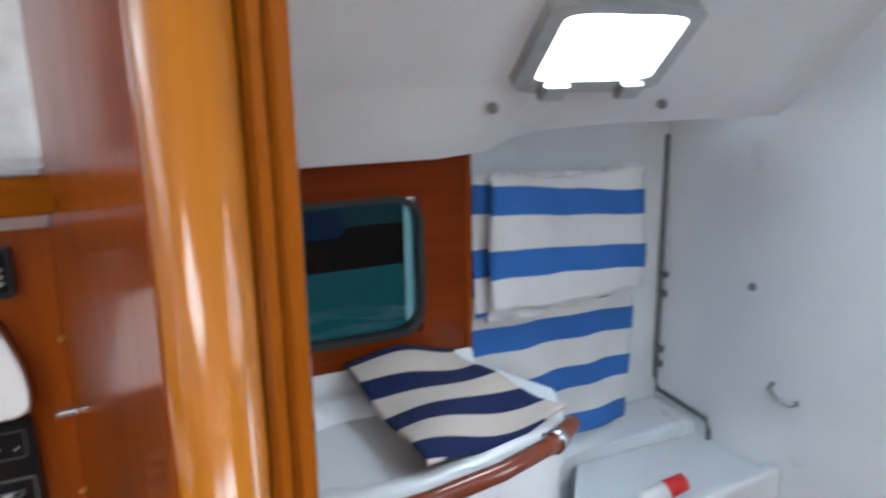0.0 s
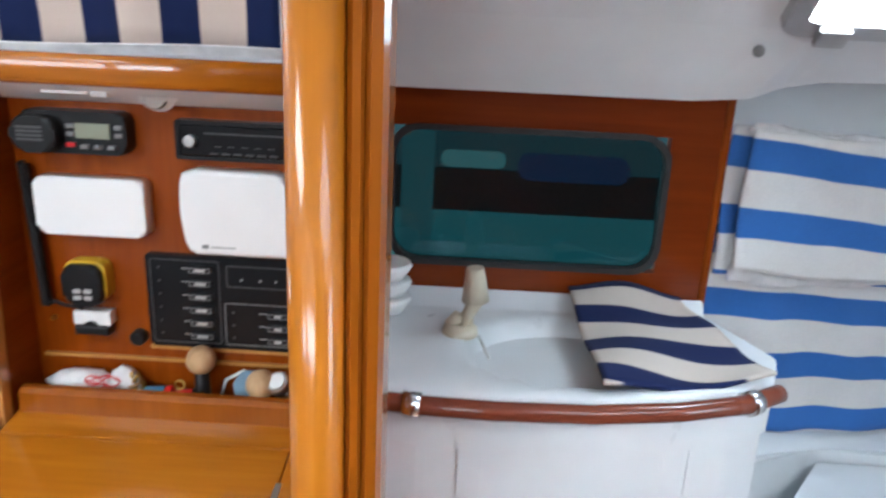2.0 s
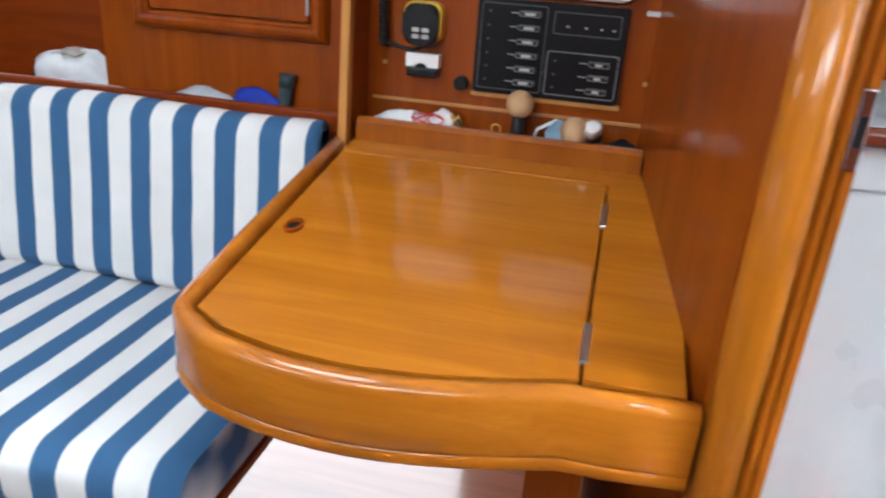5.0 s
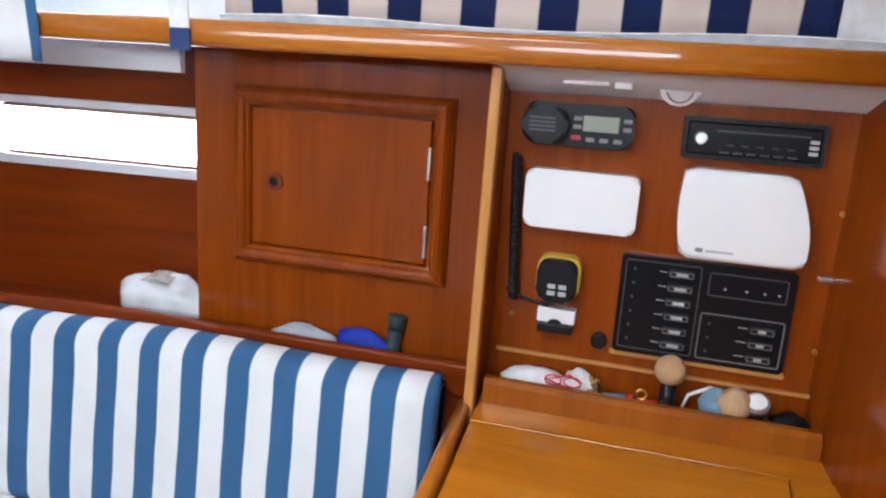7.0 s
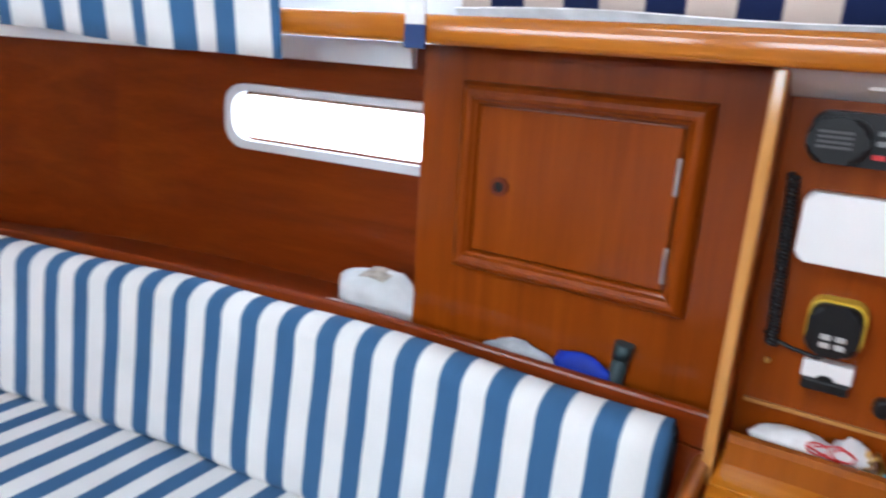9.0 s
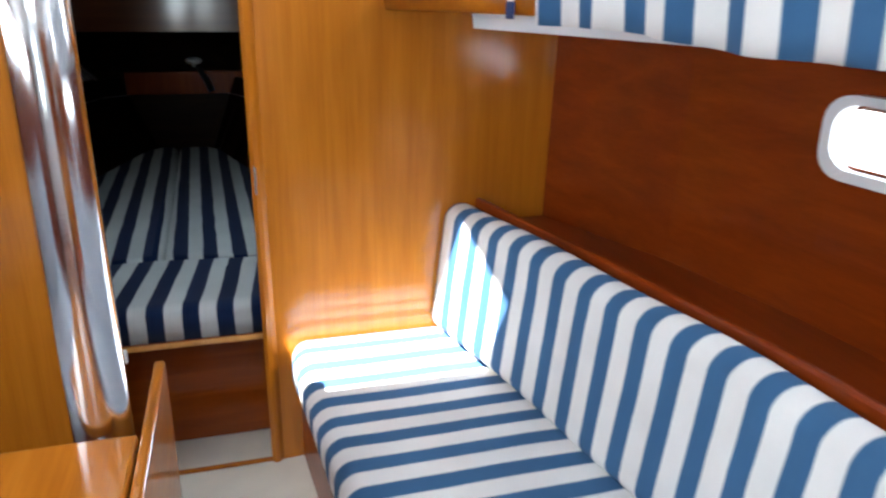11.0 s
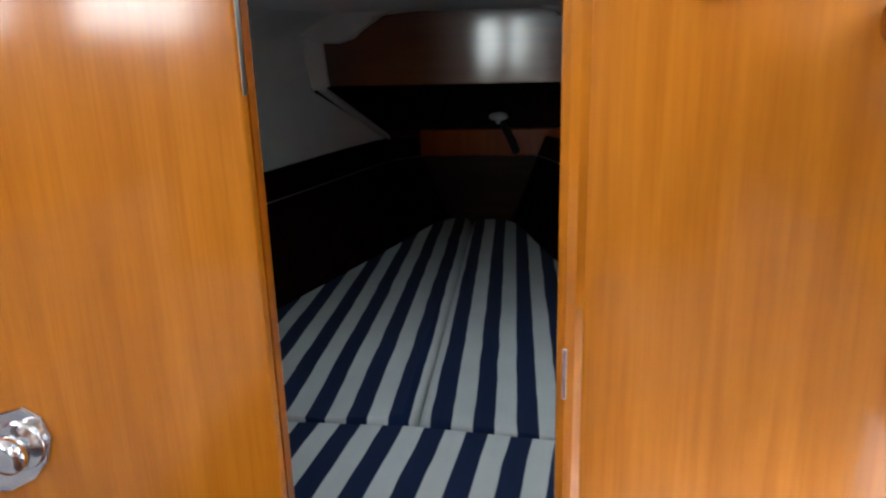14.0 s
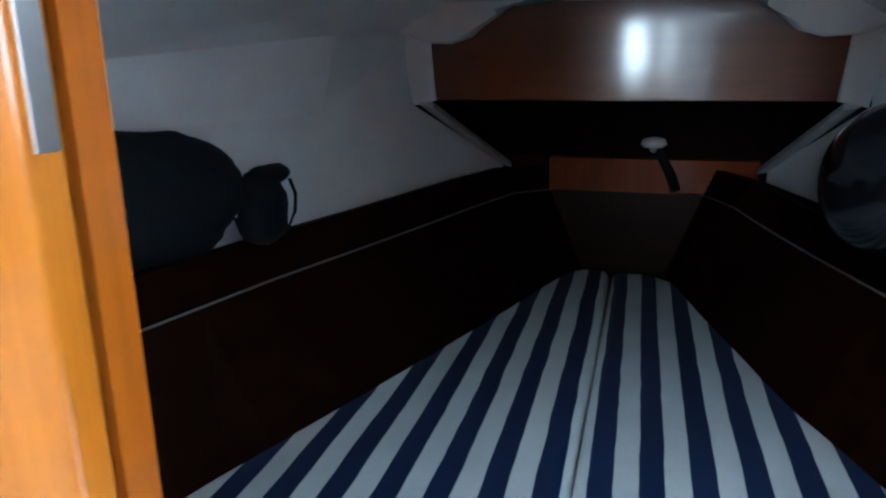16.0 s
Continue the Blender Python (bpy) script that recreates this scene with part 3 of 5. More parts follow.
def seat():
    """Seat cushion: crowned cross-section whose depth follows front and back lines."""
    bm = bmesh.new()
    rings = []
    for i, y in enumerate(YS):
        f, b = lerp(FRONT_X, y), lerp(BACK_X, y) + 0.03
        k = 0.012 if i in (0, len(YS) - 1) else 0
        wob = 0.004 * math.sin(9 * y)
        rings.append([bm.verts.new((p[0], y, p[1] + wob * (p[1] > 0.45))) for p in cushion_profile(f + k, b, 0.362 + k, 0.478 - k, 0.042)])
    m = len(rings[0])
    for a, b in zip(rings, rings[1:]):
        for k in range(m):
            bm.faces.new((a[k], a[(k + 1) % m], b[(k + 1) % m], b[k]))
    bm.faces.new(rings[0])
    bm.faces.new(rings[-1])
    return bm


tagged(put("seat_cushion", seat(), M_SALOON, None, "", True), "long blue and white striped canvas seat cushion on the settee", "cushion")


def backrest():
    bm = bmesh.new()
    rings = []
    ys = [0.262] + [0.27 + i * (BH - 0.012 - 0.27) / 30 for i in range(31)] + [BH - 0.005]
    for i, y in enumerate(ys):
        k = 0.016 if i in (0, len(ys) - 1) else 0
        x = lerp(BACK_X, y)
        pr = []
        for px, pz in rrect(-0.0 + k, 0.078 - k, 0.476, 0.843 - k, 0.035, 6):
            t = (pz - 0.476) / 0.38
            pr.append((x + px - 0.045 * (1 - t) - 0.014 * math.sin(math.pi * t) * (px < 0.04), y, pz + 0.003 * math.sin(11 * y)))
        rings.append([bm.verts.new(p) for p in pr])
    m = len(rings[0])
    for a, b in zip(rings, rings[1:]):
        for k in range(m):
            bm.faces.new((a[k], a[(k + 1) % m], b[(k + 1) % m], b[k]))
    bm.faces.new(rings[0])
    bm.faces.new(rings[-1])
    return bm


tagged(put("backrest_cushion", backrest(), M_SALOON, None, "", True), "long blue and white striped canvas backrest cushion along the settee", "cushion")
# board, shelf and rail behind the backrest
structure(put("trim_settee_rail", sweep(rrect(0.080, 0.098, 0.79, 0.850, 0.006, 2), [0.212, 0.6, 0.9, 1.25, 1.68, BH - 0.003], lambda y: lerp(BACK_X, y)), M_MAHOGY))
structure(put("shelf_settee", sweep([(0.098, 0.77), (0.098, 0.785), (0.40, 0.785), (0.40, 0.77)], [0.212, 0.6, 0.9, 1.25, 1.68, BH - 0.003], lambda y: lerp(BACK_X, y)), M_MAHOGY))
structure(put("wall_settee_back", sweep([(0.081, 0.36), (0.081, 0.789), (0.095, 0.789), (0.095, 0.36)], [0.212, 0.6, 0.9, 1.25, 1.68, BH - 0.003], lambda y: lerp(BACK_X, y)), M_MAHOGY))

# ---------------------------------------------------------------- saloon: side locker
locker = thing("side_locker", "mahogany locker with a framed raised door and finger latch", "locker", (1.1, 0.5, 0.786))
part("body", bx(1.092, 1.30, 0.2135, 0.795, 0.786, 1.3545, 0.004), M_MAHOG, locker)
def moulding(u0, u1, v0, v1, profile):
    """A mitred frame whose cross-section is given as (inset, x) from its outer edge inwards."""
    bm = bmesh.new()
    loops = [[bm.verts.new((x, u, v)) for u, v in ((u0 + d, v0 + d), (u1 - d, v0 + d), (u1 - d, v1 - d), (u0 + d, v1 - d))] for d, x in profile]
    for a, b in zip(loops, loops[1:]):
        for k in range(4):
            bm.faces.new((a[k], a[(k + 1) % 4], b[(k + 1) % 4], b[k]))
    return bm


part("moulding", moulding(0.296, 0.708, 0.966, 1.290, [(0.0, 1.0925), (0.001, 1.084), (0.006, 1.074), (0.013, 1.068), (0.020, 1.0665), (0.026, 1.069), (0.030, 1.075), (0.033, 1.0765), (0.036, 1.082), (0.037, 1.0925)]), M_MAHOG, locker, "rounded raised moulding round the door")
ldoor = part("door", bx(1.0795, 1.0935, 0.335, 0.6695, 1.0045, 1.2515, 0.002), M_MAHOG, locker, "flush locker door")
for z in (1.18, 1.045):
    part("hinge", bx(1.0725, 1.0815, 0.331, 0.338, z - 0.028, z + 0.028, 0.002), M_STEEL, ldoor, "steel hinge")
bm = ring([(0.622 + 0.016 * math.cos(a / 16 * 6.2832), 1.122 + 0.016 * math.sin(a / 16 * 6.2832)) for a in range(16)],
          [(0.622 + 0.009 * math.cos(a / 16 * 6.2832), 1.122 + 0.009 * math.sin(a / 16 * 6.2832)) for a in range(16)], 1.072, 1.080, 'x')
part("latch", bm, M_BROWNR, ldoor, "dark turned finger-hole latch")
part("latch_hole", disc((1.0785, 0.622, 1.122), 'x', 0.0095, 0.003, 16), M_BLACK, ldoor)

# ---------------------------------------------------------------- chart table
SLOPE = 0.172


def tz(x):
    return 0.735 + SLOPE * (x - 0.42)


def tilt(bm, z0=0.0):
    """Lays a mesh built about z = 0 onto the table's gentle slope."""
    for v in bm.verts:
        v.co.z += tz(v.co.x) + z0
    return bm


table = thing("chart_table", "honey-varnished chart table with a curved rounded front and hinged lid", "table", (0.7, 0, 0.0))
curve = [(0.418 - 0.052 * math.sin(math.pi * min(1, max(0, (0.222 - y) / 0.50)) ** 0.85), y) for y in [0.222 - 0.5 * i / 14 for i in range(15)]]
lid_curve = [(x + 0.032, y) for x, y in curve if -0.25 < y < 0.20]
lid = [(0.905, 0.196), *[(lid_curve[0][0] + 0.012, 0.196)], *lid_curve[1:], (lid_curve[-1][0] + 0.002, -0.252), (0.905, -0.252)]
lid_ob = part("lid", tilt(prism(lid, -0.016, 0.0, 'z', 0.0015, 1, 'hi')), M_HONEYX, table, "honey-varnished hinged lid")
part("back_strip", tilt(bx(0.908, 0.985, -0.31, 0.196, -0.016, 0.0, 0.001)), M_HONEYX, table)
part("aft_strip", tilt(bx(0.44, 0.906, -0.36, -0.255, -0.016, 0.003, 0.001)), M_HONEYX, table)
outer = [(curve[0][0] + 0.02, curve[0][1] + 0.004)] + curve[1:]
inner = [(x + 0.028, y) for x, y in curve]


def rim(path, w, z0, z1, r):
    """A rounded rim whose cross-section is carried along a path in plan."""
    bm = bmesh.new()
    sec = rrect(-w / 2, w / 2, z0, z1, r, 3)
    rings = []
    for i, (x, y) in enumerate(path):
        a, b = path[max(i - 1, 0)], path[min(i + 1, len(path) - 1)]
        d = Vector((b[0] - a[0], b[1] - a[1])).normalized()
        nrm = Vector((-d.y, d.x))
        rings.append([bm.verts.new((x + nrm.x * s, y + nrm.y * s, z)) for s, z in sec])
    m = len(sec)
    for a, b in zip(rings, rings[1:]):
        for k in range(m):
            bm.faces.new((a[k], a[(k + 1) % m], b[(k + 1) % m], b[k]))
    bm.faces.new(rings[0])
    bm.faces.new(rings[-1])
    return bm


edge = [(0.94, 0.213), (0.8, 0.213), (0.6, 0.213), (0.455, 0.211), (0.432, 0.206), (0.418, 0.192)] + [(x + 0.004, y) for x, y in curve if -0.26 < y < 0.175] + [(0.412, -0.285), (0.42, -0.372)]
part("rim", tilt(rim(edge, 0.024, -0.072, 0.013, 0.011)), M_HONEYY, table, "rounded raised rim", True)
part("lower_rail", tilt(rim([(x + 0.004, y) for x, y in edge], 0.03, -0.086, -0.066, 0.006)), M_HONEYY, table, "", True)
part("case", tilt(prism([(x + 0.02, y) for x, y in curve] + [(1.03, -0.28), (1.03, 0.2)], -0.085, -0.018, 'z')), M_MAHOGY, table)
bm = ring([(0.645 + 0.019 * math.cos(a / 14 * 6.2832), 0.165 + 0.013 * math.sin(a / 14 * 6.2832)) for a in range(14)],
          [(0.645 + 0.012 * math.cos(a / 14 * 6.2832), 0.165 + 0.008 * math.sin(a / 14 * 6.2832)) for a in range(14)], 0.0, 0.004, 'z')
hole = part("hole_ring", tilt(bm), M_MAHOG, lid_ob, "finger hole with a dark turned ring")
part("hole_bottom", tilt(prism([(0.645 + 0.012 * math.cos(a / 14 * 6.2832), 0.165 + 0.008 * math.sin(a / 14 * 6.2832)) for a in range(14)], 0.0002, 0.001, 'z')), M_BLACK, hole)
for x in (0.50, 0.80):
    part("hinge", tilt(bx(x - 0.035, x + 0.035, -0.258, -0.249, 0.0, 0.0045, 0.001)), M_STEEL, lid_ob, "steel lid hinge")
# fiddle and trough behind the table
structure(put("trim_nav_fiddle", prism([(0.955, 0.785), (0.955, 0.860), (0.962, 0.867), (0.975, 0.867), (0.98, 0.860), (0.98, 0.785)], -0.30, 0.19, 'y'), M_FRAMEW))
structure(put("trim_nav_trough", bx(0.98, 1.04, -0.30, 0.19, 0.82, 0.832), M_MAHOGY))
structure(put("trim_nav_bead", bx(1.034, 1.0405, -0.302, 0.188, 0.889, 0.894), M_EDGE))
structure(put("trim_nav_case_front", prism([(0.62, 0.0), (0.62, 0.66), (1.03, 0.66), (1.03, 0.0)], -0.28, -0.20, 'y'), M_MAHOG))

# ---------------------------------------------------------------- instruments on the nav panel
X = 1.04
vhf = thing("vhf_radio", "black marine radio with fist microphone, grey screen and small keys", "radio", (X, 0.09, 1.234))
part("body", prism(rrect(0.008, 0.168, 1.235, 1.298, 0.016), 1.008, X - 0.001, 'x', 0.004, 2, 'lo'), M_BLACK, vhf)
part("screen", bx(1.004, 1.008, 0.030, 0.082, 1.259, 1.282, 0.001), M_LCD, vhf, "grey liquid crystal screen")
bm = prism(rrect(0.102, 0.170, 1.238, 1.292, 0.022), 0.985, 1.008, 'x', 0.006, 2, 'lo')
mic = part("microphone", bm, M_BLACK, vhf, "black fist microphone clipped to the radio")
for k in range(4):
    part("grille_slot", bx(0.983, 0.986, 0.12, 0.158, 1.256 + k * 0.006, 1.259 + k * 0.006), M_DIM, mic)
for y, z in ((0.09, 1.277), (0.09, 1.265), (0.018, 1.277), (0.018, 1.265), (0.07, 1.247), (0.05, 1.247), (0.03, 1.247)):
    part("key", bx(1.004, 1.009, y - 0.006, y + 0.006, z - 0.003, z + 0.003, 0.001), M_GREY, vhf)
part("key", bx(1.004, 1.009, 0.084, 0.098, 1.246, 1.252, 0.001), M_RED, vhf, "red distress key")

stereo = thing("car_stereo", "black car stereo with silver volume knob", "car stereo", (X, -0.155, 1.236))
part("surround", ring(rrect(-0.250, -0.060, 1.233, 1.292, 0.004, 2), rrect(-0.244, -0.066, 1.239, 1.286, 0.003, 2), 1.020, X - 0.001, 'x'), M_BLACK, stereo)
part("faceplate", bx(1.018, 1.032, -0.2435, -0.0665, 1.2395, 1.2855, 0.003), M_BLACKG, stereo)
part("volume_knob", disc((1.014, -0.085, 1.262), 'x', 0.0095, 0.012, 18, 0.002), M_STEEL, stereo, "silver volume knob", True)
part("disc_slot", bx(1.0165, 1.0185, -0.228, -0.105, 1.273, 1.275), M_DIM, stereo)
for k in range(3):
    part("key", bx(1.015, 1.019, -0.240, -0.228, 1.249 + k * 0.008, 1.254 + k * 0.008, 0.001), M_PALE, stereo, "pale key")
for k in range(6):
    part("preset_key", bx(1.0155, 1.019, -0.125 - k * 0.018, -0.112 - k * 0.018, 1.2425, 1.2455, 0.001), M_DIM, stereo)
for k in range(5):
    part("print_mark", bx(1.0175, 1.0182, -0.13 - k * 0.02, -0.12 - k * 0.02, 1.254, 1.2555), M_DIM, stereo)

cov = thing("instrument_cover", "small white rectangular plastic instrument cover on the nav panel", "instrument cover", (X, 0.075, 1.105), "instrument covers")
part("cover", prism(rrect(-0.010, 0.160, 1.108, 1.198, 0.012), 1.010, X - 0.001, 'x', 0.006, 3, 'lo'), M_COVER, cov, "", True)
cov2 = thing("instrument_cover", "large white plastic instrument cover with bowed sides and grey mark", "instrument cover", (X, -0.16, 1.085), "instrument covers")
pts = []
for i in range(13):
    t = i / 12
    pts.append((-0.222 - 0.026 * math.sin(t * math.pi * 0.62), 1.214 - 0.122 * t))
left = [(-0.070 - 0.006 * (1 - t / 8) + 0.006 * math.sin(math.pi * t / 8), 1.094 + 0.12 * t / 8) for t in range(9)]
poly = [(-0.21, 1.219)] + pts + [(-0.232, 1.087)] + [(-0.088, 1.087)] + left + [(-0.09, 1.220)]
part("cover", prism(poly, 1.006, X - 0.001, 'x', 0.007, 3, 'lo'), M_COVER, cov2, "", True)
part("maker_mark", bx(1.0045, 1.0062, -0.108, -0.098, 1.099, 1.105), M_GREY, cov2)
part("print_mark", bx(1.0048, 1.0062, -0.150, -0.112, 1.1, 1.103), M_PALE, cov2)

hand = thing("handheld_remote", "black handheld remote microphone with yellow rim on a hook", "remote", (X, 0.095, 1.0))
part("rim", prism(rrect(0.062, 0.13, 0.996, 1.064, 0.018), 1.014, X - 0.001, 'x', 0.003, 2, 'lo'), M_YELLOW, hand, "yellow rubber rim")
part("body", prism(rrect(0.066, 0.128, 0.992, 1.061, 0.018), 1.002, 1.03, 'x', 0.008, 3, 'lo'), M_BLACK, hand, "", True)
for a in range(2):
    for b in range(2):
        part("key", bx(1.0, 1.003, 0.081 + a * 0.017, 0.093 + a * 0.017, 1.004 + b * 0.011, 1.011 + b * 0.011, 0.001), M_PALE, hand, "pale rubber key")
part("cord", tube([(1.02, 0.095, 0.992), (1.02, 0.11, 0.982), (1.024, 0.14, 0.985), (1.026, 0.165, 0.992), (1.028, 0.178, 1.0)], 0.003, 8), M_BLACK, hand, "black cord", True)
holder = thing("wall_switch", "small white switch plate with a black lower half", "switch", (X, 0.095, 0.941))
part("plate", bx(1.018, X - 0.001, 0.064, 0.124, 0.954, 0.978, 0.002), M_COVER, holder)
part("lower_half", bx(1.014, X - 0.001, 0.066, 0.122, 0.938, 0.9535, 0.003), M_BLACK, holder, "black lower half")
part("rocker", prism([(0.095 + 0.011 * math.cos(a / 10 * math.pi), 0.9535 + 0.008 * math.sin(a / 10 * math.pi)) for a in range(11)], 1.014, 1.0175, 'x'), M_BLACK, holder)
tagged(put("power_socket", disc((X - 0.011, 0.024, 0.933), 'x', 0.0125, 0.02, 18, 0.003), M_BLACK, None, "", True), "round black socket plugged into the nav panel", "socket")
def coil():
    pts = []
    for i in range(420):
        t = i / 419
        a = t * 2 * math.pi * 42
        pts.append((1.022 + 0.0055 * math.cos(a), 0.178 + 0.0055 * math.sin(a) - 0.012 * t, 1.215 - 0.23 * t))
    return tube(pts, 0.0034, 5)
tagged(put("coiled_cord", coil(), M_BLACK, None, "", True), "black coiled microphone cord hanging beside the nav panel", "cord")
for y, z in ((-0.296, 1.075),):
    o = thing("cable_clip", "short grey metal cable clip on the nav panel edge", "clip", (X, y, z))
    part("clip", bx(1.028, X - 0.001, -0.306, -0.272, 1.07, 1.078, 0.002), M_STEEL, o)
for y, z in ((0.168, 0.955), (-0.288, 0.962), (-0.29, 1.17)):
    tagged(put("screw_cap", disc((X - 0.002, y, z), 'x', 0.004, 0.004, 10), M_BRASS), "small brass screw head in the nav panel", "screw", "nav panel screws")

brk = thing("breaker_panel", "black electrical breaker panel with rows of small switches", "switch panel", (X, -0.12, 0.926))
part("back_plate", prism(rrect(-0.247, 0.003, 0.922, 1.079, 0.006), 1.026, X - 0.001, 'x', 0.002, 1, 'lo'), M_BLACKG, brk)
part("trim_edge", prism(rrect(-0.252, 0.006, 0.914, 0.922, 0.003, 2), 1.03, X - 0.001, 'x'), M_EDGE, brk, "pale wooden edge below")
part("left_bank", ring(rrect(-0.115, -0.004, 0.93, 1.072, 0.004, 2), rrect(-0.1135, -0.0055, 0.9315, 1.0705, 0.003, 2), 1.0245, 1.0262, 'x'), M_DIM, brk)
part("right_bank", ring(rrect(-0.240, -0.121, 0.93, 1.003, 0.004, 2), rrect(-0.2385, -0.1225, 0.9315, 1.0015, 0.003, 2), 1.0245, 1.0262, 'x'), M_GREY, brk)
part("meter_bank", ring(rrect(-0.236, -0.126, 1.03, 1.066, 0.003, 2), rrect(-0.2345, -0.1275, 1.0315, 1.0645, 0.002, 2), 1.0245, 1.0262, 'x'), M_DIM, brk)
for k in range(6):
    z = 1.058 - k * 0.0225
    sw = part("switch", bx(1.017, 1.026, -0.104, -0.068, z - 0.0048, z + 0.0048, 0.001), M_BLACK, brk, "small rocker switch")
    part("switch_rim", ring(rrect(-0.103, -0.069, z - 0.0042, z + 0.0042, 0.001, 1), rrect(-0.102, -0.070, z - 0.0032, z + 0.0032, 0.0008, 1), 1.0158, 1.0172, 'x'), M_GREY, sw)
    part("switch_label", bx(1.016, 1.0172, -0.095, -0.078, z - 0.0022, z + 0.0022), M_PALE, sw)
    part("wire_mark", bx(1.025, 1.0262, -0.066, -0.054, z - 0.0006, z + 0.0006), M_PALE, brk)
    part("indicator", disc((1.0255, -0.018, z), 'x', 0.002, 0.002, 8), M_DIM, brk)
for k in range(3):
    z = 0.987 - k * 0.022
    sw = part("switch", bx(1.017, 1.026, -0.226, -0.192, z - 0.0048, z + 0.0048, 0.001), M_BLACK, brk, "small rocker switch")
    part("switch_rim", ring(rrect(-0.225, -0.193, z - 0.0042, z + 0.0042, 0.001, 1), rrect(-0.224, -0.194, z - 0.0032, z + 0.0032, 0.0008, 1), 1.0158, 1.0172, 'x'), M_GREY, sw)
    part("switch_label", bx(1.016, 1.0172, -0.214, -0.203, z - 0.0022, z + 0.0022), M_PALE, sw)
    part("wire_mark", bx(1.025, 1.0262, -0.190, -0.176, z - 0.0006, z + 0.0006), M_PALE, brk)
    part("indicator", disc((1.0255, -0.135, z), 'x', 0.002, 0.002, 8), M_DIM, brk)
for y in (-0.15, -0.18, -0.205, -0.225):
    part("lamp", disc((1.0255, y, 1.043), 'x', 0.0018, 0.002, 8), M_PALE, brk)

# chart light and switch under the shelf
sl = thing("spot_light", "small round white swivelling chart light under the shelf", "light", (1.0, -0.045, 1.33))
part("bezel", tube([(1.008, -0.047, 1.335), (0.994, -0.047, 1.328)], 0.027, 22), M_COVER, sl, "", True)
part("lens", ball((0.992, -0.047, 1.327), 0.019, None, 0.4, 1, 1), M_LENS, sl, "clear lens", True)
part("arm", bx(0.998, 1.02, -0.076, -0.068, 1.32, 1.345, 0.003), M_COVER, sl)
tagged(put("light_switch", bx(0.985, 1.004, 0.05, 0.115, 1.325, 1.345, 0.002), M_COVER), "white switch box under the shelf", "switch")
tagged(put("light_switch", bx(0.982, 1.006, 0.018, 0.042, 1.322, 1.346, 0.002), M_COVER), "narrow white switch beside a switch box", "switch")

# ---------------------------------------------------------------- clutter in the trough
Z0 = 0.832
def stopper(y, x, z, r, nm):
    t = thing("wooden_knob", nm, "knob", (x, y, Z0), "turned wooden balls")
    part("ball", ball((x, y, z), r), M_BEECH, t, "", True)
    part("neck", tube([(x, y, Z0), (x, y, z - r * 0.6)], [0.014, 0.011], 12), M_BLACK, t, "black neck", True)
stopper(-0.088, 1.0, 0.913, 0.0235, "turned beech ball on a black neck in the trough")
stopper(-0.185, 0.995, 0.878, 0.0245, "turned beech ball on a dark neck lying lower in the trough")
def crumple(c, sx, sy, sz, seed, u=18, v=12, amp=0.25):
    bm = ball((0, 0, 0), 1, None, 1, 1, 1, u, v)
    for w in bm.verts:
        p = w.co.copy()
        k = 1 + amp * noise.noise(p * 1.7 + Vector((seed, seed * 2.1, 0))) + amp * 0.5 * noise.noise(p * 4.1 + Vector((0, seed, seed)))
        w.co = (c[0] + p.x * k * sx, c[1] + p.y * k * sy, max(c[2] - sz * 0.98, c[2] + p.z * k * sz))
    return bm
tagged(put("crumpled_cloth", crumple((1.01, 0.11, 0.855), 0.022, 0.06, 0.023, 3), M_WHITECL, None, "", True), "crumpled white cloth lying in the nav trough", "cloth")
tagged(put("crumpled_cloth", crumple((1.01, 0.045, 0.858), 0.02, 0.028, 0.026, 8), M_WHITECL, None, "", True), "folded white cloth standing in the nav trough", "cloth")
gl = thing("spectacles", "red-framed folded spectacles in the nav trough", "spectacles", (0.995, 0.07, Z0))
for y in (0.085, 0.055):
    part("rim", ring([(y + 0.014 * math.cos(a / 14 * 6.2832), 0.872 + 0.009 * math.sin(a / 14 * 6.2832)) for a in range(14)], [(y + 0.0125 * math.cos(a / 14 * 6.2832), 0.872 + 0.0075 * math.sin(a / 14 * 6.2832)) for a in range(14)], 0.985, 0.988, 'x'), M_RED, gl)
part("temple", tube([(0.986, 0.098, 0.873), (0.99, 0.07, 0.862), (0.995, 0.035, 0.855)], 0.0014, 6), M_RED, gl)
part("temple", tube([(0.986, 0.04, 0.873), (0.99, 0.06, 0.882), (0.995, 0.09, 0.87)], 0.0014, 6), M_RED, gl)
part("leg_rest", tube([(0.99, 0.07, Z0), (0.988, 0.07, 0.865)], 0.001, 6), M_RED, gl)
bt = thing("small_bottle", "small light blue and white plastic bottle lying in the trough", "bottle", (1.0, -0.01, Z0))
part("body", tube([(1.0, 0.008, 0.845), (1.0, -0.028, 0.849)], 0.0125, 12), M_LBLUE, bt, "", True)
part("cap", tube([(1.0, 0.008, 0.845), (1.0, 0.02, 0.844)], 0.009, 12), M_COVER, bt, "white cap", True)
part("band", tube([(1.0, -0.028, 0.849), (1.0, -0.040, 0.85)], 0.0128, 12), M_RED, bt, "red end", True)
tagged(put("brass_shackle", tube([(1.005, 0.022, Z0 + 0.003), (1.0, 0.026, 0.865), (1.0, 0.018, 0.882), (1.0, 0.010, 0.865), (1.005, 0.012, Z0 + 0.003)], 0.004, 8), M_BRASS, None, "", True), "small brass shackle standing in the trough", "shackle")
bk = thing("key_fob", "brown leather key fob with brass ring in the trough", "key fob", (1.0, -0.045, Z0))
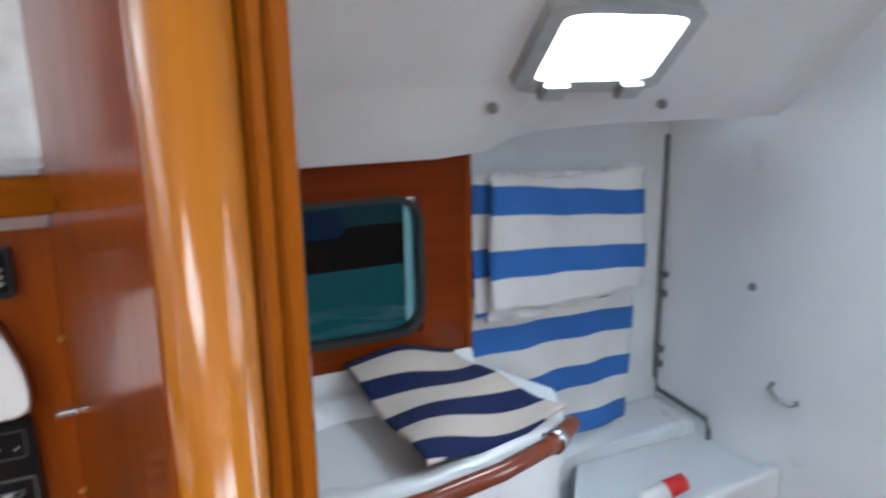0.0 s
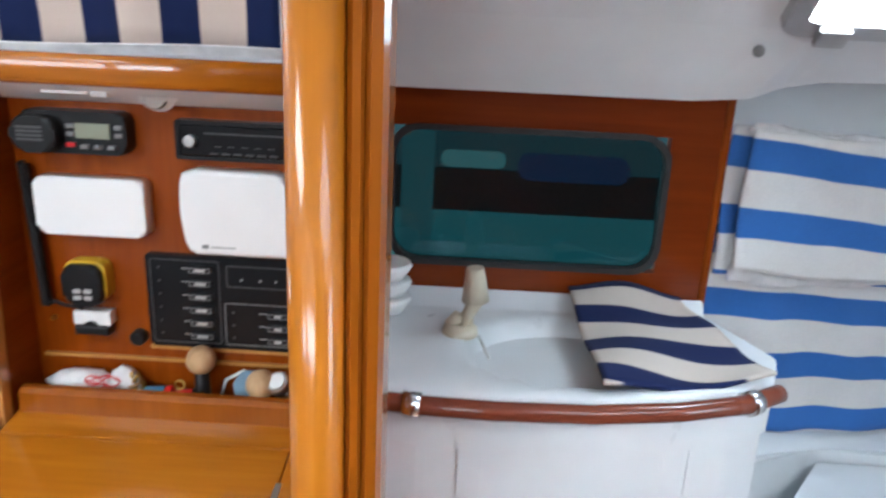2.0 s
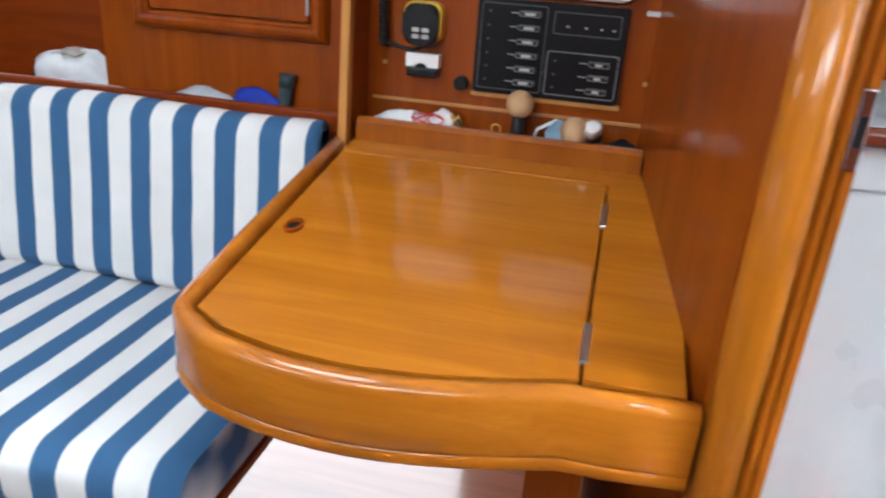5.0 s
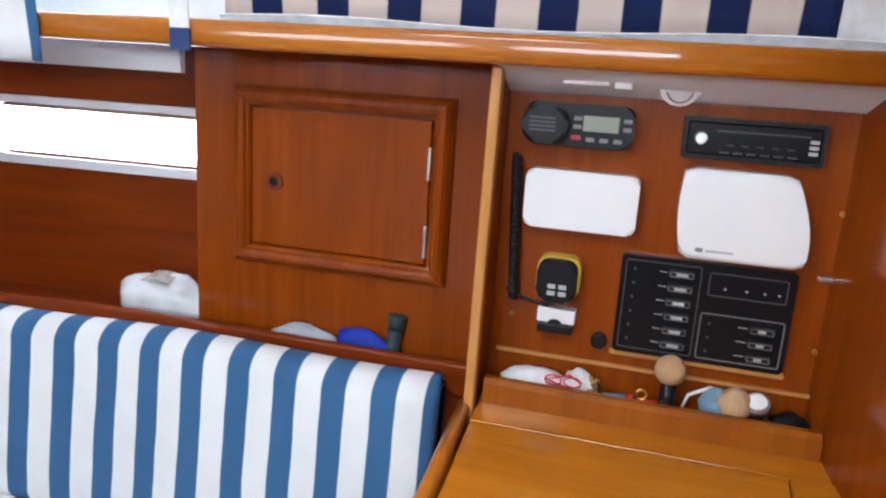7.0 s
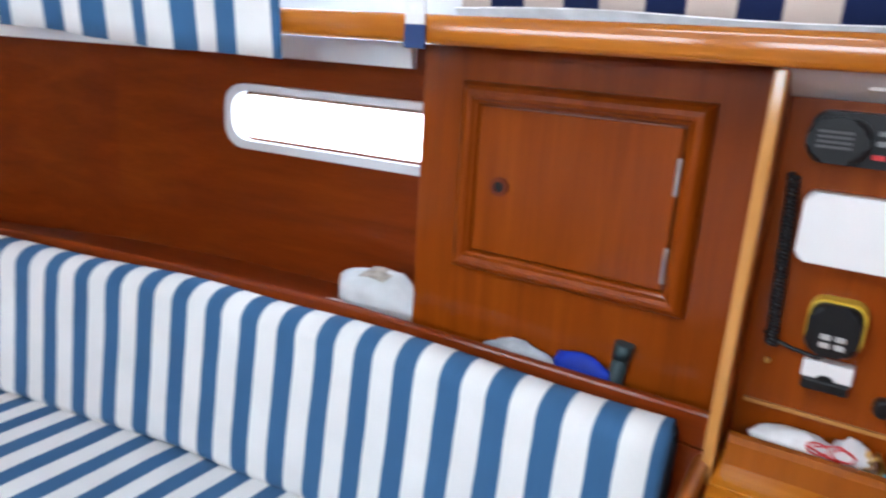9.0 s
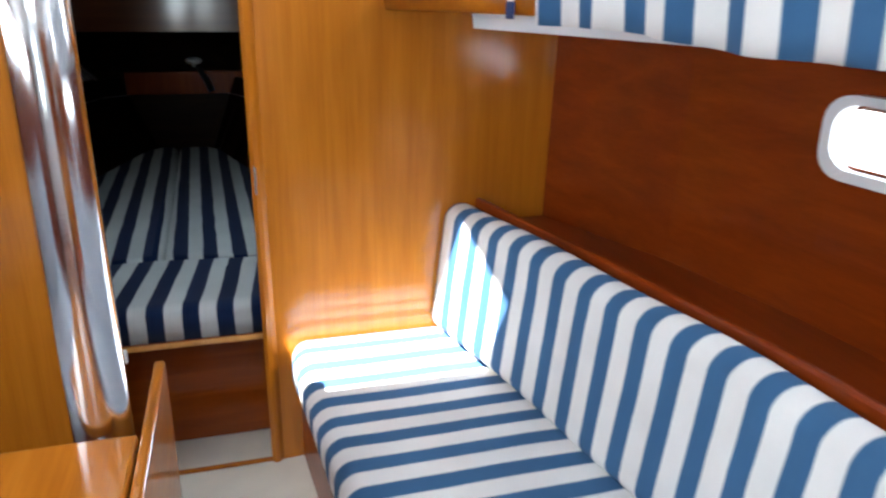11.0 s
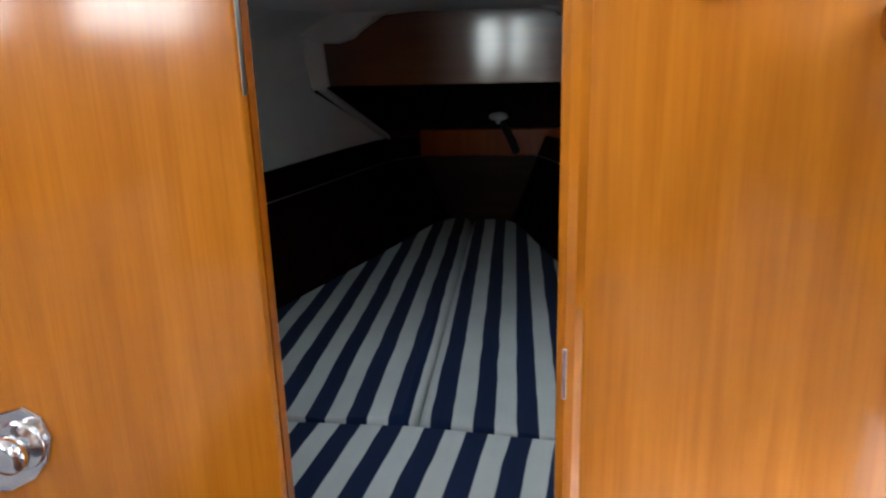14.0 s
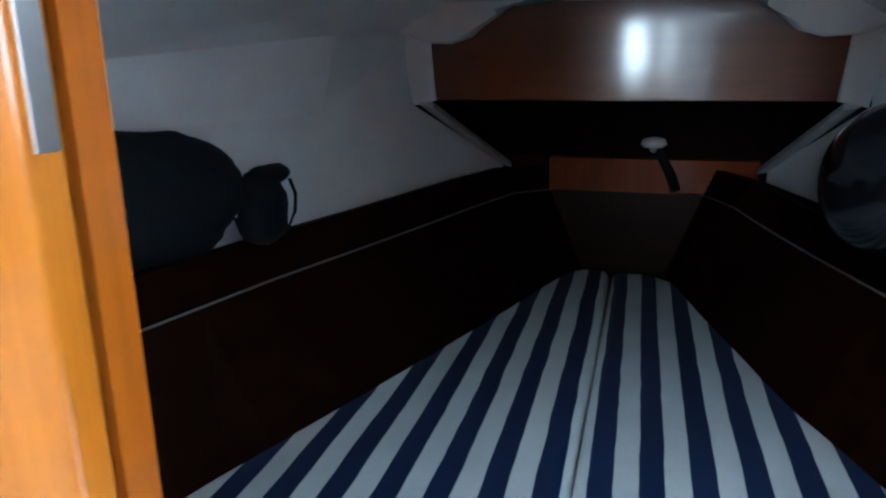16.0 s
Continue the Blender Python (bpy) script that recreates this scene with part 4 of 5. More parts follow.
part("fob", bx(0.995, 1.008, -0.065, -0.042, Z0, 0.858, 0.004), rough_mat("brown leather", (0.12, 0.05, 0.02), 0.6), bk)
part("brass_ring", tube([(1.0 , -0.05 + 0.008 * math.cos(a * 0.5236), 0.866 + 0.008 * math.sin(a * 0.5236)) for a in range(13)], 0.0015, 6), M_BRASS, bk)
tagged(put("blue_lighter", bx(0.985, 0.997, -0.115, -0.085, Z0, 0.848, 0.004), M_BLUE), "blue plastic lighter lying in the trough", "lighter")
tagged(put("plastic_tub", tube([(0.985, -0.118, Z0), (0.985, -0.118, 0.846)], 0.013, 14), M_COVER, None, "", True), "small white plastic lid in the trough", "lid")
tagged(put("blue_cloth", crumple((1.012, -0.165, 0.86), 0.02, 0.03, 0.028, 5), rough_mat("pale blue cloth", (0.2, 0.32, 0.42), 0.8, 0.3, 30, 0.4), None, "", True), "crumpled pale blue cloth in the trough", "cloth")
cam_ob = thing("torch", "silver pocket torch leaning in the trough", "torch", (1.0, -0.225, Z0))
part("head", tube([(0.998, -0.216, 0.872), (0.986, -0.213, 0.89)], [0.016, 0.018], 16), M_STEEL, cam_ob, "", True)
part("reflector", tube([(0.9862, -0.2131, 0.8899), (0.9848, -0.2127, 0.892)], [0.014, 0.013], 16), M_COVER, cam_ob, "", True)
part("barrel", tube([(0.998, -0.216, 0.872), (1.008, -0.225, 0.85), (1.015, -0.232, Z0 + 0.01)], 0.0125, 14), M_STEEL, cam_ob, "", True)
tagged(put("white_cable", tube([(1.02, -0.11, Z0 + 0.003), (1.02, -0.12, 0.87), (1.018, -0.15, 0.888), (1.015, -0.18, 0.886), (1.015, -0.21, 0.86), (1.015, -0.215, Z0 + 0.003)], 0.003, 8), M_COVER, None, "", True), "white charging cable looped in the trough", "cable")
tagged(put("black_pouch", crumple((1.012, -0.265, 0.85), 0.018, 0.03, 0.018, 11), M_NAVYCL, None, "", True), "small black pouch in the corner of the trough", "pouch")

pn = thing("ballpoint_pen", "red ballpoint pen with a black cap lying in the trough", "pen", (0.992, -0.06, Z0))
part("barrel", tube([(0.99, -0.022, 0.852), (0.992, -0.075, 0.860)], 0.0042, 10), M_RED, pn, "", True)
part("cap", tube([(0.992, -0.075, 0.860), (0.993, -0.095, 0.863)], [0.0052, 0.0045], 10), M_BLACK, pn, "black cap", True)
sp2 = thing("cord_spool", "small wooden spool with a brass pin in the trough", "spool", (1.004, 0.03, Z0))
part("core", tube([(1.004, 0.03, Z0), (1.004, 0.03, Z0 + 0.03)], 0.008, 12), M_BEECH, sp2, "", True)
for z in (Z0, Z0 + 0.027):
    part("flange", tube([(1.004, 0.03, z), (1.004, 0.03, z + 0.004)], 0.012, 14), M_BEECH, sp2, "", True)
part("pin", tube([(1.004, 0.03, Z0 + 0.03), (1.002, 0.028, Z0 + 0.05)], 0.003, 8), M_BRASS, sp2, "brass pin", True)

# ---------------------------------------------------------------- things on the settee shelf
bag = thing("plastic_bag", "white folded plastic bag with a faded print on the shelf", "bag", (1.14, 0.9, 0.785))
part("bag", crumple((1.14, 0.905, 0.838), 0.05, 0.10, 0.056, 21, 24, 14, 0.22), M_BAGP, bag, "", True)
part("print", grid(lambda u, v: (1.10 + 0.05 * v, 0.872 + 0.06 * u, 0.889 + 0.008 * v + 0.004 * math.sin(3 * u)), 6, 4, 0.001), rough_mat("faded print", (0.45, 0.40, 0.34), 0.5, 0.5, 60), bag, "faded printed picture")
tagged(put("plastic_bag", crumple((1.10, 0.99, 0.803), 0.035, 0.05, 0.02, 25, 18, 10), M_BAGP, None, "", True), "crushed clear plastic bag on the settee shelf", "bag")
tagged(put("grey_cloth", crumple((1.074, 0.555, 0.826), 0.014, 0.075, 0.036, 31, 22, 12), M_GREYCL, None, "", True), "folded grey cloth on the shelf below the locker", "cloth")
tagged(put("blue_bag", crumple((1.070, 0.438, 0.830), 0.015, 0.056, 0.046, 33, 20, 12), M_BLUE, None, "", True), "crumpled blue nylon bag with a white patch", "bag")
tk = thing("pocket_torch", "dark grey-green torch leaning against the locker", "torch", (1.07, 0.385, 0.785))
part("barrel", tube([(1.074, 0.392, 0.786), (1.078, 0.380, 0.88)], 0.0135, 14), M_DGREEN, tk, "", True)
part("head", tube([(1.078, 0.380, 0.88), (1.079, 0.377, 0.905)], [0.0145, 0.016], 14), M_DGREEN, tk, "", True)

# ---------------------------------------------------------------- curtains and straps above the shelf
def curtain(y0, y1, x, z0, z1, amp, waves, seed):
    def fn(u, v):
        y = y0 + (y1 - y0) * u
        w = amp * math.sin(u * waves * 6.2832 + seed) * (0.4 + 0.6 * (1 - v))
        return (x(y) + w + 0.02 * (1 - v), y, z0 + (z1 - z0) * v + 0.004 * math.sin(u * 9 + seed) + 0.03 * u * (1 - v) * (amp > 0.008))
    return grid(fn, 60, 10, 0.002)
ca = thing("curtain", "navy and beige striped canvas curtain drawn over the coachroof light", "curtain", (1.0, 0.2, 1.40), "saloon curtains")
part("end_fold", curtain(-0.302, -0.232, lambda y: 0.968, 1.392, 1.66, 0.006, 0.5, 0.2), M_WHITECL, ca, "white end fold", True)
part("cloth", curtain(-0.23, 0.66, lambda y: 0.965, 1.396, 1.66, 0.006, 3.5, 0.4), M_CURT, ca, "", True)
part("hem", curtain(-0.30, 0.66, lambda y: 0.962, 1.385, 1.399, 0.004, 3.5, 0.4), M_WHITECL, ca, "white lower hem")
cb = thing("curtain", "gathered blue and white striped curtain hanging over the shelf rail", "curtain", (0.9, 1.5, 1.37), "saloon curtains")
part("cloth", curtain(0.935, 1.66, lambda y: lerp(UPPER, y) - 0.05, 1.303, 1.66, 0.010, 4.5, 1.2), M_CURTB, cb, "", True)
st = thing("curtain_strap", "white webbing strap with a navy tip hanging over the shelf rail", "strap", (0.9, 0.68, 1.36), "curtain straps")
part("webbing", prism([(0.667, 1.37), (0.699, 1.37), (0.712, 1.60), (0.672, 1.60)], 0.892, 0.895, 'x'), M_WHITECL, st)
part("tip", bx(0.890, 0.896, 0.665, 0.70, 1.338, 1.371, 0.002), rough_mat("navy webbing", (0.02, 0.045, 0.14), 0.8), st, "navy tip")
sx2 = lerp(UPPER, 1.755) - 0.022
copy = copy_thing(st, Matrix.Translation((sx2, 1.755, 1.36)))
tagged(copy, "white webbing strap with a navy tip near the bulkhead")
tagged(put("screw_cap", disc((1.069, 0.88, 1.43), 'x', 0.008, 0.006, 12), M_STEEL), "small steel screw cap on the coachroof side", "screw")

# ---------------------------------------------------------------- bulkhead, post, door, table, port settee
structure(put("trim_doorway_starboard", prism([(0.230, BH - 0.012), (0.236, BH - 0.018), (0.248, BH - 0.016), (0.256, BH - 0.006), (0.260, BH), (0.260, BH + 0.016), (0.226, BH + 0.016), (0.226, BH - 0.006)], 0.10, CEIL, 'z'), M_HONEY))
structure(put("trim_doorway_port", prism([(-0.168, BH - 0.004), (-0.163, BH - 0.004), (-0.162, BH + 0.016), (-0.168, BH + 0.016)], 0.10, CEIL, 'z'), M_FRAMEW))
sp = thing("strike_plate", "chrome lock strike plate on the doorway edge", "strike plate", (0.226, BH, 1.0))
part("plate", bx(0.2325, 0.2385, BH - 0.0215, BH - 0.0165, 0.900, 0.972, 0.001), M_CHROME, sp)

door_1 = structure(put("door_1", bx(-0.622, -0.162, BH - 0.030, BH - 0.010, 0.12, 1.74, 0.003), M_HONEY))
tagged(door_1, "honey-varnished cabin door folded open against the bulkhead", "door")
part("edge_strip", bx(-0.630, -0.6225, BH - 0.032, BH - 0.003, 0.12, 1.74, 0.002), M_EDGE, door_1, "pale edge strip")
part("hinge", bx(-0.1625, -0.1605, BH - 0.026, BH - 0.014, 1.30, 1.42, 0.0005), M_STEEL, door_1, "long steel hinge")
part("hinge", bx(-0.1625, -0.1605, BH - 0.026, BH - 0.010, 0.44, 0.55, 0.0005), M_STEEL, door_1, "long steel hinge")
lock = part("lock_plate", prism([(-0.618, 0.715), (-0.590, 0.718), (-0.545, 0.742), (-0.518, 0.775), (-0.506, 0.812), (-0.516, 0.845), (-0.545, 0.862), (-0.59, 0.848), (-0.625, 0.828)], BH - 0.037, BH - 0.0305, 'y', 0.003, 2, 'lo'), M_CHROME, door_1, "chrome lock plate with rounded end")
part("knob", tube([(-0.555, BH - 0.037, 0.80), (-0.555, BH - 0.050, 0.80), (-0.555, BH - 0.060, 0.80), (-0.555, BH - 0.074, 0.80), (-0.555, BH - 0.08, 0.80)], [0.014, 0.014, 0.030, 0.028, 0.016], 24), M_CHROME, lock, "round chrome knob", True)
part("ring", tube([(-0.555, BH - 0.036, 0.80), (-0.555, BH - 0.042, 0.80)], [0.040, 0.036], 28), M_CHROME, lock, "raised chrome ring", True)
part("bolt", bx(-0.640, -0.600, BH - 0.045, BH - 0.033, 0.785, 0.812, 0.003), M_CHROME, lock)

mp_ = thing("compression_post", "polished stainless steel compression post from cabin sole to deckhead", "post", (-0.050, 1.507, 0))
part("tube", tube([(-0.050, 1.507, 0.0), (-0.050, 1.507, 0.6), (-0.050, 1.507, 1.2), (-0.050, 1.507, CEIL)], 0.046, 40), M_CHROME, mp_, "", True)
part("foot_collar", tube([(-0.050, 1.507, 0.0), (-0.050, 1.507, 0.03)], 0.06, 32), M_STEEL, mp_, "", True)

dt = thing("saloon_table", "honey-varnished folding saloon table with its leaf hanging down", "table", (-0.12, 1.2, 0))
part("top", bx(-0.30, 0.012, 0.82, 1.445, 0.70, 0.722, 0.006), M_HONEYY, dt)
part("leaf", bx(0.014, 0.034, 0.82, 1.70, 0.36, 0.718, 0.006), M_HONEYY, dt, "hanging leaf with rounded edge")
part("leg", bx(-0.20, -0.14, 1.10, 1.20, 0.0, 0.70, 0.01), M_MAHOG, dt)
part("foot", bx(-0.26, -0.08, 0.98, 1.32, 0.0, 0.025, 0.008), M_MAHOG, dt)

pset = thing("port_settee", "port settee with a mahogany base", "settee base", (-0.95, 1.2, 0))
part("base", bx(-1.4, -0.60, 0.3, BH - 0.01, 0.0, 0.36), M_MAHOGY, pset)
tagged(put("seat_cushion", bx(-1.40, -0.58, 0.3, BH - 0.012, 0.362, 0.478, 0.03, 3), M_SALOON, None, "", True), "blue and white striped seat cushion on the port settee", "cushion")
tagged(put("backrest_cushion", bx(-1.41, -1.28, 0.3, BH - 0.014, 0.482, 0.86, 0.03, 3), M_SALOON, None, "", True), "blue and white striped backrest cushion on the port settee", "cushion")

rl = thing("bulkhead_lamp", "round white bulkhead lamp with a chrome ring", "lamp", (0.408, BH, 1.44))
part("ring", tube([(0.408, BH - 0.001, 1.447), (0.408, BH - 0.02, 1.447), (0.408, BH - 0.026, 1.447)], [0.052, 0.05, 0.044], 28), M_STEEL, rl, "chrome ring", True)
part("glass", ball((0.408, BH - 0.022, 1.447), 0.043, None, 1, 0.35, 1), M_COVER, rl, "white glass", True)

# ---------------------------------------------------------------- fore cabin
L_LOW = [(2.25, -0.85), (2.6, -0.80), (2.98, -0.693), (3.255, -0.604), (3.515, -0.521), (3.785, -0.438), (4.052, -0.358), (4.356, -0.275), (4.50, -0.22)]
L_TOP = [(2.25, -0.93), (2.8, -0.885), (3.35, -0.778), (3.56, -0.716), (3.81, -0.653), (4.138, -0.575), (4.43, -0.487), (4.50, -0.36)]
R_LOW = [(2.25, 0.80), (2.8, 0.64), (3.373, 0.425), (3.507, 0.367), (3.6, 0.335), (3.8, 0.278), (4.08, 0.194), (4.375, 0.115), (4.50, 0.08)]
R_TOP = [(2.25, 0.83), (2.8, 0.74), (3.3, 0.58), (3.5, 0.525), (3.75, 0.45), (3.95, 0.395), (4.327, 0.312), (4.50, 0.22)]
FY = [2.25, 2.45, 2.7, 2.9, 3.1, 3.3, 3.5, 3.7, 3.85, 4.0, 4.15, 4.3, 4.4, 4.50]


def board(low, top, z0, z1, off, thick):
    """A leaning board between two lines in plan."""
    s = 1 if top[0][1] > 0 else -1
    bm = bmesh.new()
    rows = []
    for y in FY:
        a, b = lerp(low, y), lerp(top, y)
        def at(z):
            return a + (b - a) * (z - 0.593) / 0.362
        rows.append([bm.verts.new((at(z0) - s * off, y, z0)), bm.verts.new((at(z1) - s * off, y, z1)),
                     bm.verts.new((at(z1) - s * (off - thick), y, z1)), bm.verts.new((at(z0) - s * (off - thick), y, z0))])
    for p, q in zip(rows, rows[1:]):
        for k in range(4):
            bm.faces.new((p[k], p[(k + 1) % 4], q[(k + 1) % 4], q[k]))
    bm.faces.new(rows[0])
    bm.faces.new(rows[-1])
    return bm


# Boards, fiddles and shelves carry the cabin's shade in their darkened mahogany colour.
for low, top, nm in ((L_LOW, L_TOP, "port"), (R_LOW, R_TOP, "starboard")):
    structure(put("trim_berth_board_" + nm, board(low, top, 0.30, 0.868, 0.0, 0.015), M_SHADEDW))
    structure(put("trim_berth_fiddle_" + nm, board(low, top, 0.872, 0.955, 0.006, 0.02), M_SHADEDW))
    structure(put("trim_berth_line_" + nm, board(low, top, 0.868, 0.8712, 0.008, 0.007), M_SEAL))
    s = 1 if nm == "starboard" else -1
    bm = bmesh.new()
    a = [bm.verts.new((lerp(top, y), y, 0.925)) for y in FY]
    b = [bm.verts.new((fore_x(s, lerp([(2.25, 1.02), (2.7, 0.98), (3.1, 0.89), (3.6, 0.70), (3.95, 0.60), (4.46, 0.44), (4.6, 0.40)], y), y), y, 0.925)) for y in FY]
    for i in range(len(FY) - 1):
        bm.faces.new((a[i], a[i + 1], b[i + 1], b[i]))
    bmesh.ops.solidify(bm, geom=list(bm.faces), thickness=0.012)
    structure(put("shelf_fore_" + nm, bm, M_SHADEDW))

structure(put("trim_bow_shelf", bx(-0.33, 0.35, 4.49, 4.528, 0.871, 0.987, 0.003), M_MAHOG))
pts = [(-0.561, 1.213), (0.44, 1.213), (0.458, 1.383), (0.40, 1.41), (0.366, 1.439), (0.2, 1.464), (-0.226, 1.464), (-0.359, 1.454), (-0.411, 1.425), (-0.436, 1.395), (-0.584, 1.372)]
M_BOWP = wood("glossy dark veneer", (0.09, 0.02, 0.008), (0.13, 0.03, 0.01), (0.17, 0.042, 0.014), 'X', 0.3, 1.0, 1.0, 0.5)
M_BOWP.node_tree.nodes["Principled BSDF"].inputs["Coat IOR"].default_value = 1.8
structure(put("wall_bow_panel", prism(pts, 3.93, 3.95, 'y', 0.002), M_BOWP))


def pad(poly, z0, z1, r=0.03):
    return prism(poly, z0, z1, 'z', r, 4, 'hi')


def scallop(line, y0, y1, inset):
    """The cushion's edge along a berth board, sampled between two stations."""
    return [(lerp(line, y) + inset, y) for y in [y0 + (y1 - y0) * i / 12 for i in range(13)]]


def seam(y):
    return -0.054 - 0.026 * (y - 2.66)


left = scallop(L_LOW, 2.68, 4.42, 0.010)
tip = [(-0.225, 4.47), (-0.19, 4.492), (-0.15, 4.49), (seam(4.48) - 0.012, 4.478), (seam(4.45) - 0.003, 4.45)]
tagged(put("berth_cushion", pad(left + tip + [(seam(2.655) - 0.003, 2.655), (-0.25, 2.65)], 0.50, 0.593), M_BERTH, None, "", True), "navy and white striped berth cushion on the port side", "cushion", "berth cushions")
right = scallop(R_LOW, 2.66, 4.36, -0.010)
tip = [(0.095, 4.42), (0.05, 4.46), (0.0, 4.475), (seam(4.47) + 0.012, 4.47), (seam(4.45) + 0.003, 4.45)]
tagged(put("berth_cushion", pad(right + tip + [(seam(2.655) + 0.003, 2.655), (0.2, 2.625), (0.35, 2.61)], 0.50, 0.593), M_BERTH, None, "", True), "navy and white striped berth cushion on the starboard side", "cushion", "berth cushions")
front = [(-0.74, 2.66), (-0.25, 2.644), (-0.054, 2.647), (0.2, 2.619), (0.35, 2.604), (0.70, 2.60), (0.72, 2.262), (-0.76, 2.262)]
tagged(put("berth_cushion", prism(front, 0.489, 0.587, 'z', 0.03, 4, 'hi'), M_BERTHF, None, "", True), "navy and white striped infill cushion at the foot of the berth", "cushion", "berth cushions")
bb = thing("v_berth", "mahogany berth base with a pale front edge", "berth base", (0, 3.2, 0.06))
part("board", prism([(-0.8, 2.256), (0.76, 2.256), (0.60, 2.9), (0.08, 4.5), (-0.22, 4.5), (-0.70, 2.9)], 0.47, 0.488, 'z'), M_MAHOGX, bb)
part("front_edge", bx(-0.6, 0.6, 2.247, 2.2555, 0.474, 0.489, 0.002), M_EDGE, bb, "pale front edge")
part("front_panel", bx(-0.6, 0.6, 2.44, 2.455, 0.062, 0.468), M_MAHOGX, bb)
tagged(put("cushion_tag", bx(-0.160, -0.124, 2.240, 2.2465, 0.448, 0.486, 0.002), M_COVER), "white plastic clip hanging from the berth edge", "clip")
rd = thing("reading_lamp", "small white reading lamp with a dark stem on the bow shelf", "lamp", (0.05, 4.47, 0.987))
part("shade", tube([(0.018, 4.46, 1.030), (0.018, 4.46, 1.040), (0.018, 4.46, 1.056), (0.018, 4.46, 1.062)], [0.030, 0.042, 0.036, 0.018], 22), M_COVER, rd, "white shade", True)
part("bulb", ball((0.018, 4.46, 1.026), 0.014), M_COVER, rd, "", True)
part("stem", tube([(0.024, 4.462, 1.03), (0.048, 4.47, 0.99), (0.075, 4.478, 0.94), (0.095, 4.482, 0.885)], [0.012, 0.015, 0.017, 0.018], 12), M_BLACK, rd, "dark stem", True)
fd = thing("fender", "round black glossy fender on the shelf", "fender", (0.475, 3.50, 0.937))
part("ball", ball((0.475, 3.50, 1.09), 0.15, None, 0.88, 1.0, 1.02, 32, 22), mat("black glossy rubber", (0.008, 0.009, 0.011), 0.14), fd, "", True)
# White bar modelled in place of the hatch's reflection on the glossy ball.
part("stripe", tube([(0.423, 3.372, 1.145), (0.447, 3.360, 1.125), (0.472, 3.354, 1.102)], 0.006, 8), M_COVER, fd, "white bar shaped as a hatch glint", True)


def turned(bm, c, degrees):
    bmesh.ops.rotate(bm, verts=bm.verts, cent=c, matrix=Matrix.Rotation(radians(degrees), 3, 'Z'))
    return bm


sb = thing("black_bag", "soft black nylon bag with a strap on the shelf", "bag", (-0.89, 3.08, 0.932))
part("bag", turned(crumple((-0.885, 3.08, 1.066), 0.075, 0.25, 0.135, 41, 30, 20, 0.13), (-0.885, 3.08, 1.0), -17), M_NAVYCL, sb, "", True)
part("pocket", turned(crumple((-0.775, 3.33, 1.02), 0.04, 0.07, 0.085, 43, 18, 12, 0.2), (-0.775, 3.33, 1.0), -17), M_NAVYCL, sb, "", True)
part("flap", turned(crumple((-0.765, 3.36, 1.09), 0.03, 0.055, 0.022, 47, 16, 10, 0.2), (-0.765, 3.36, 1.0), -17), M_NAVYCL, sb, "", True)
part("strap", tube([(-0.735, 3.39, 1.075), (-0.728, 3.40, 1.04), (-0.732, 3.40, 1.0), (-0.745, 3.39, 0.965), (-0.76, 3.38, 0.94)], 0.004, 8), M_NAVYCL, sb)
part("label_patch", turned(prism([(3.18, 1.012), (3.27, 1.012), (3.24, 1.042)], -0.808, -0.805, 'x'), (-0.808, 3.22, 1.0), -14), M_COVER, sb, "white label")

# ---------------------------------------------------------------- heads
hw = structure(put("window_2", prism(rrect(-0.838, -0.37, 1.039, 1.274, 0.045), 1.212, 1.216, 'x'), M_TINT))
tagged(hw, "dark teal tinted window with rounded corners in a mahogany panel", "window")
part("seal", ring(rrect(-0.846, -0.362, 1.031, 1.282, 0.05), rrect(-0.836, -0.372, 1.041, 1.272, 0.045), 1.194, 1.220, 'x'), M_RUBBER, hw, "black rubber seal")
# Glowing slabs stand in for the daylit view of a neighbouring boat.
structure(put("backdrop_neighbour_hull", bx(2.2, 2.25, -2.4, 1.0, 0.3, 0.88), glow("teal daylight glow", (0.06, 0.22, 0.24), 0.080)))
structure(put("backdrop_neighbour_shade", bx(2.21, 2.26, -2.4, 1.0, 0.882, 1.02), glow("faint dark band glow", (0.02, 0.025, 0.028), 0.064)))
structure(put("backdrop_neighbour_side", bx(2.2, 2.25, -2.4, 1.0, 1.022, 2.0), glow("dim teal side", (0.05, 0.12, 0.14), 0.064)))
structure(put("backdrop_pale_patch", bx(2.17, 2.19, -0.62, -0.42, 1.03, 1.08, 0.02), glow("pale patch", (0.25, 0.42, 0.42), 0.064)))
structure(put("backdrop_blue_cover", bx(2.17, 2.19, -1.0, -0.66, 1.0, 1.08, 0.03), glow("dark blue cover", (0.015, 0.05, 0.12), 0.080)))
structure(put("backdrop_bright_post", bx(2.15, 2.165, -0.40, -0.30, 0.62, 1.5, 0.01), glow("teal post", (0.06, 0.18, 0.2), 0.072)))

VF = [(0.852, -0.362), (0.84, -0.45), (0.836, -0.55), (0.842, -0.68), (0.862, -0.80), (0.895, -0.904), (0.935, -0.965), (1.01, -1.0)]
FAUCET = (1.05, -0.50, 0.966)
MAT_A, MAT_B, MAT_C, MAT_D = (1.188, -0.69), (1.175, -0.885), (0.86, -0.70), (0.925, -0.96)
van = thing("vanity_unit", "white moulded washbasin cabinet with a curved front", "vanity", (1.0, -0.66, 0))
part("carcass", prism([(1.195, -0.362)] + [(x + 0.013, y) for x, y in VF] + [(1.195, -0.945)], 0.0, 0.94, 'z'), M_WHITE, van)


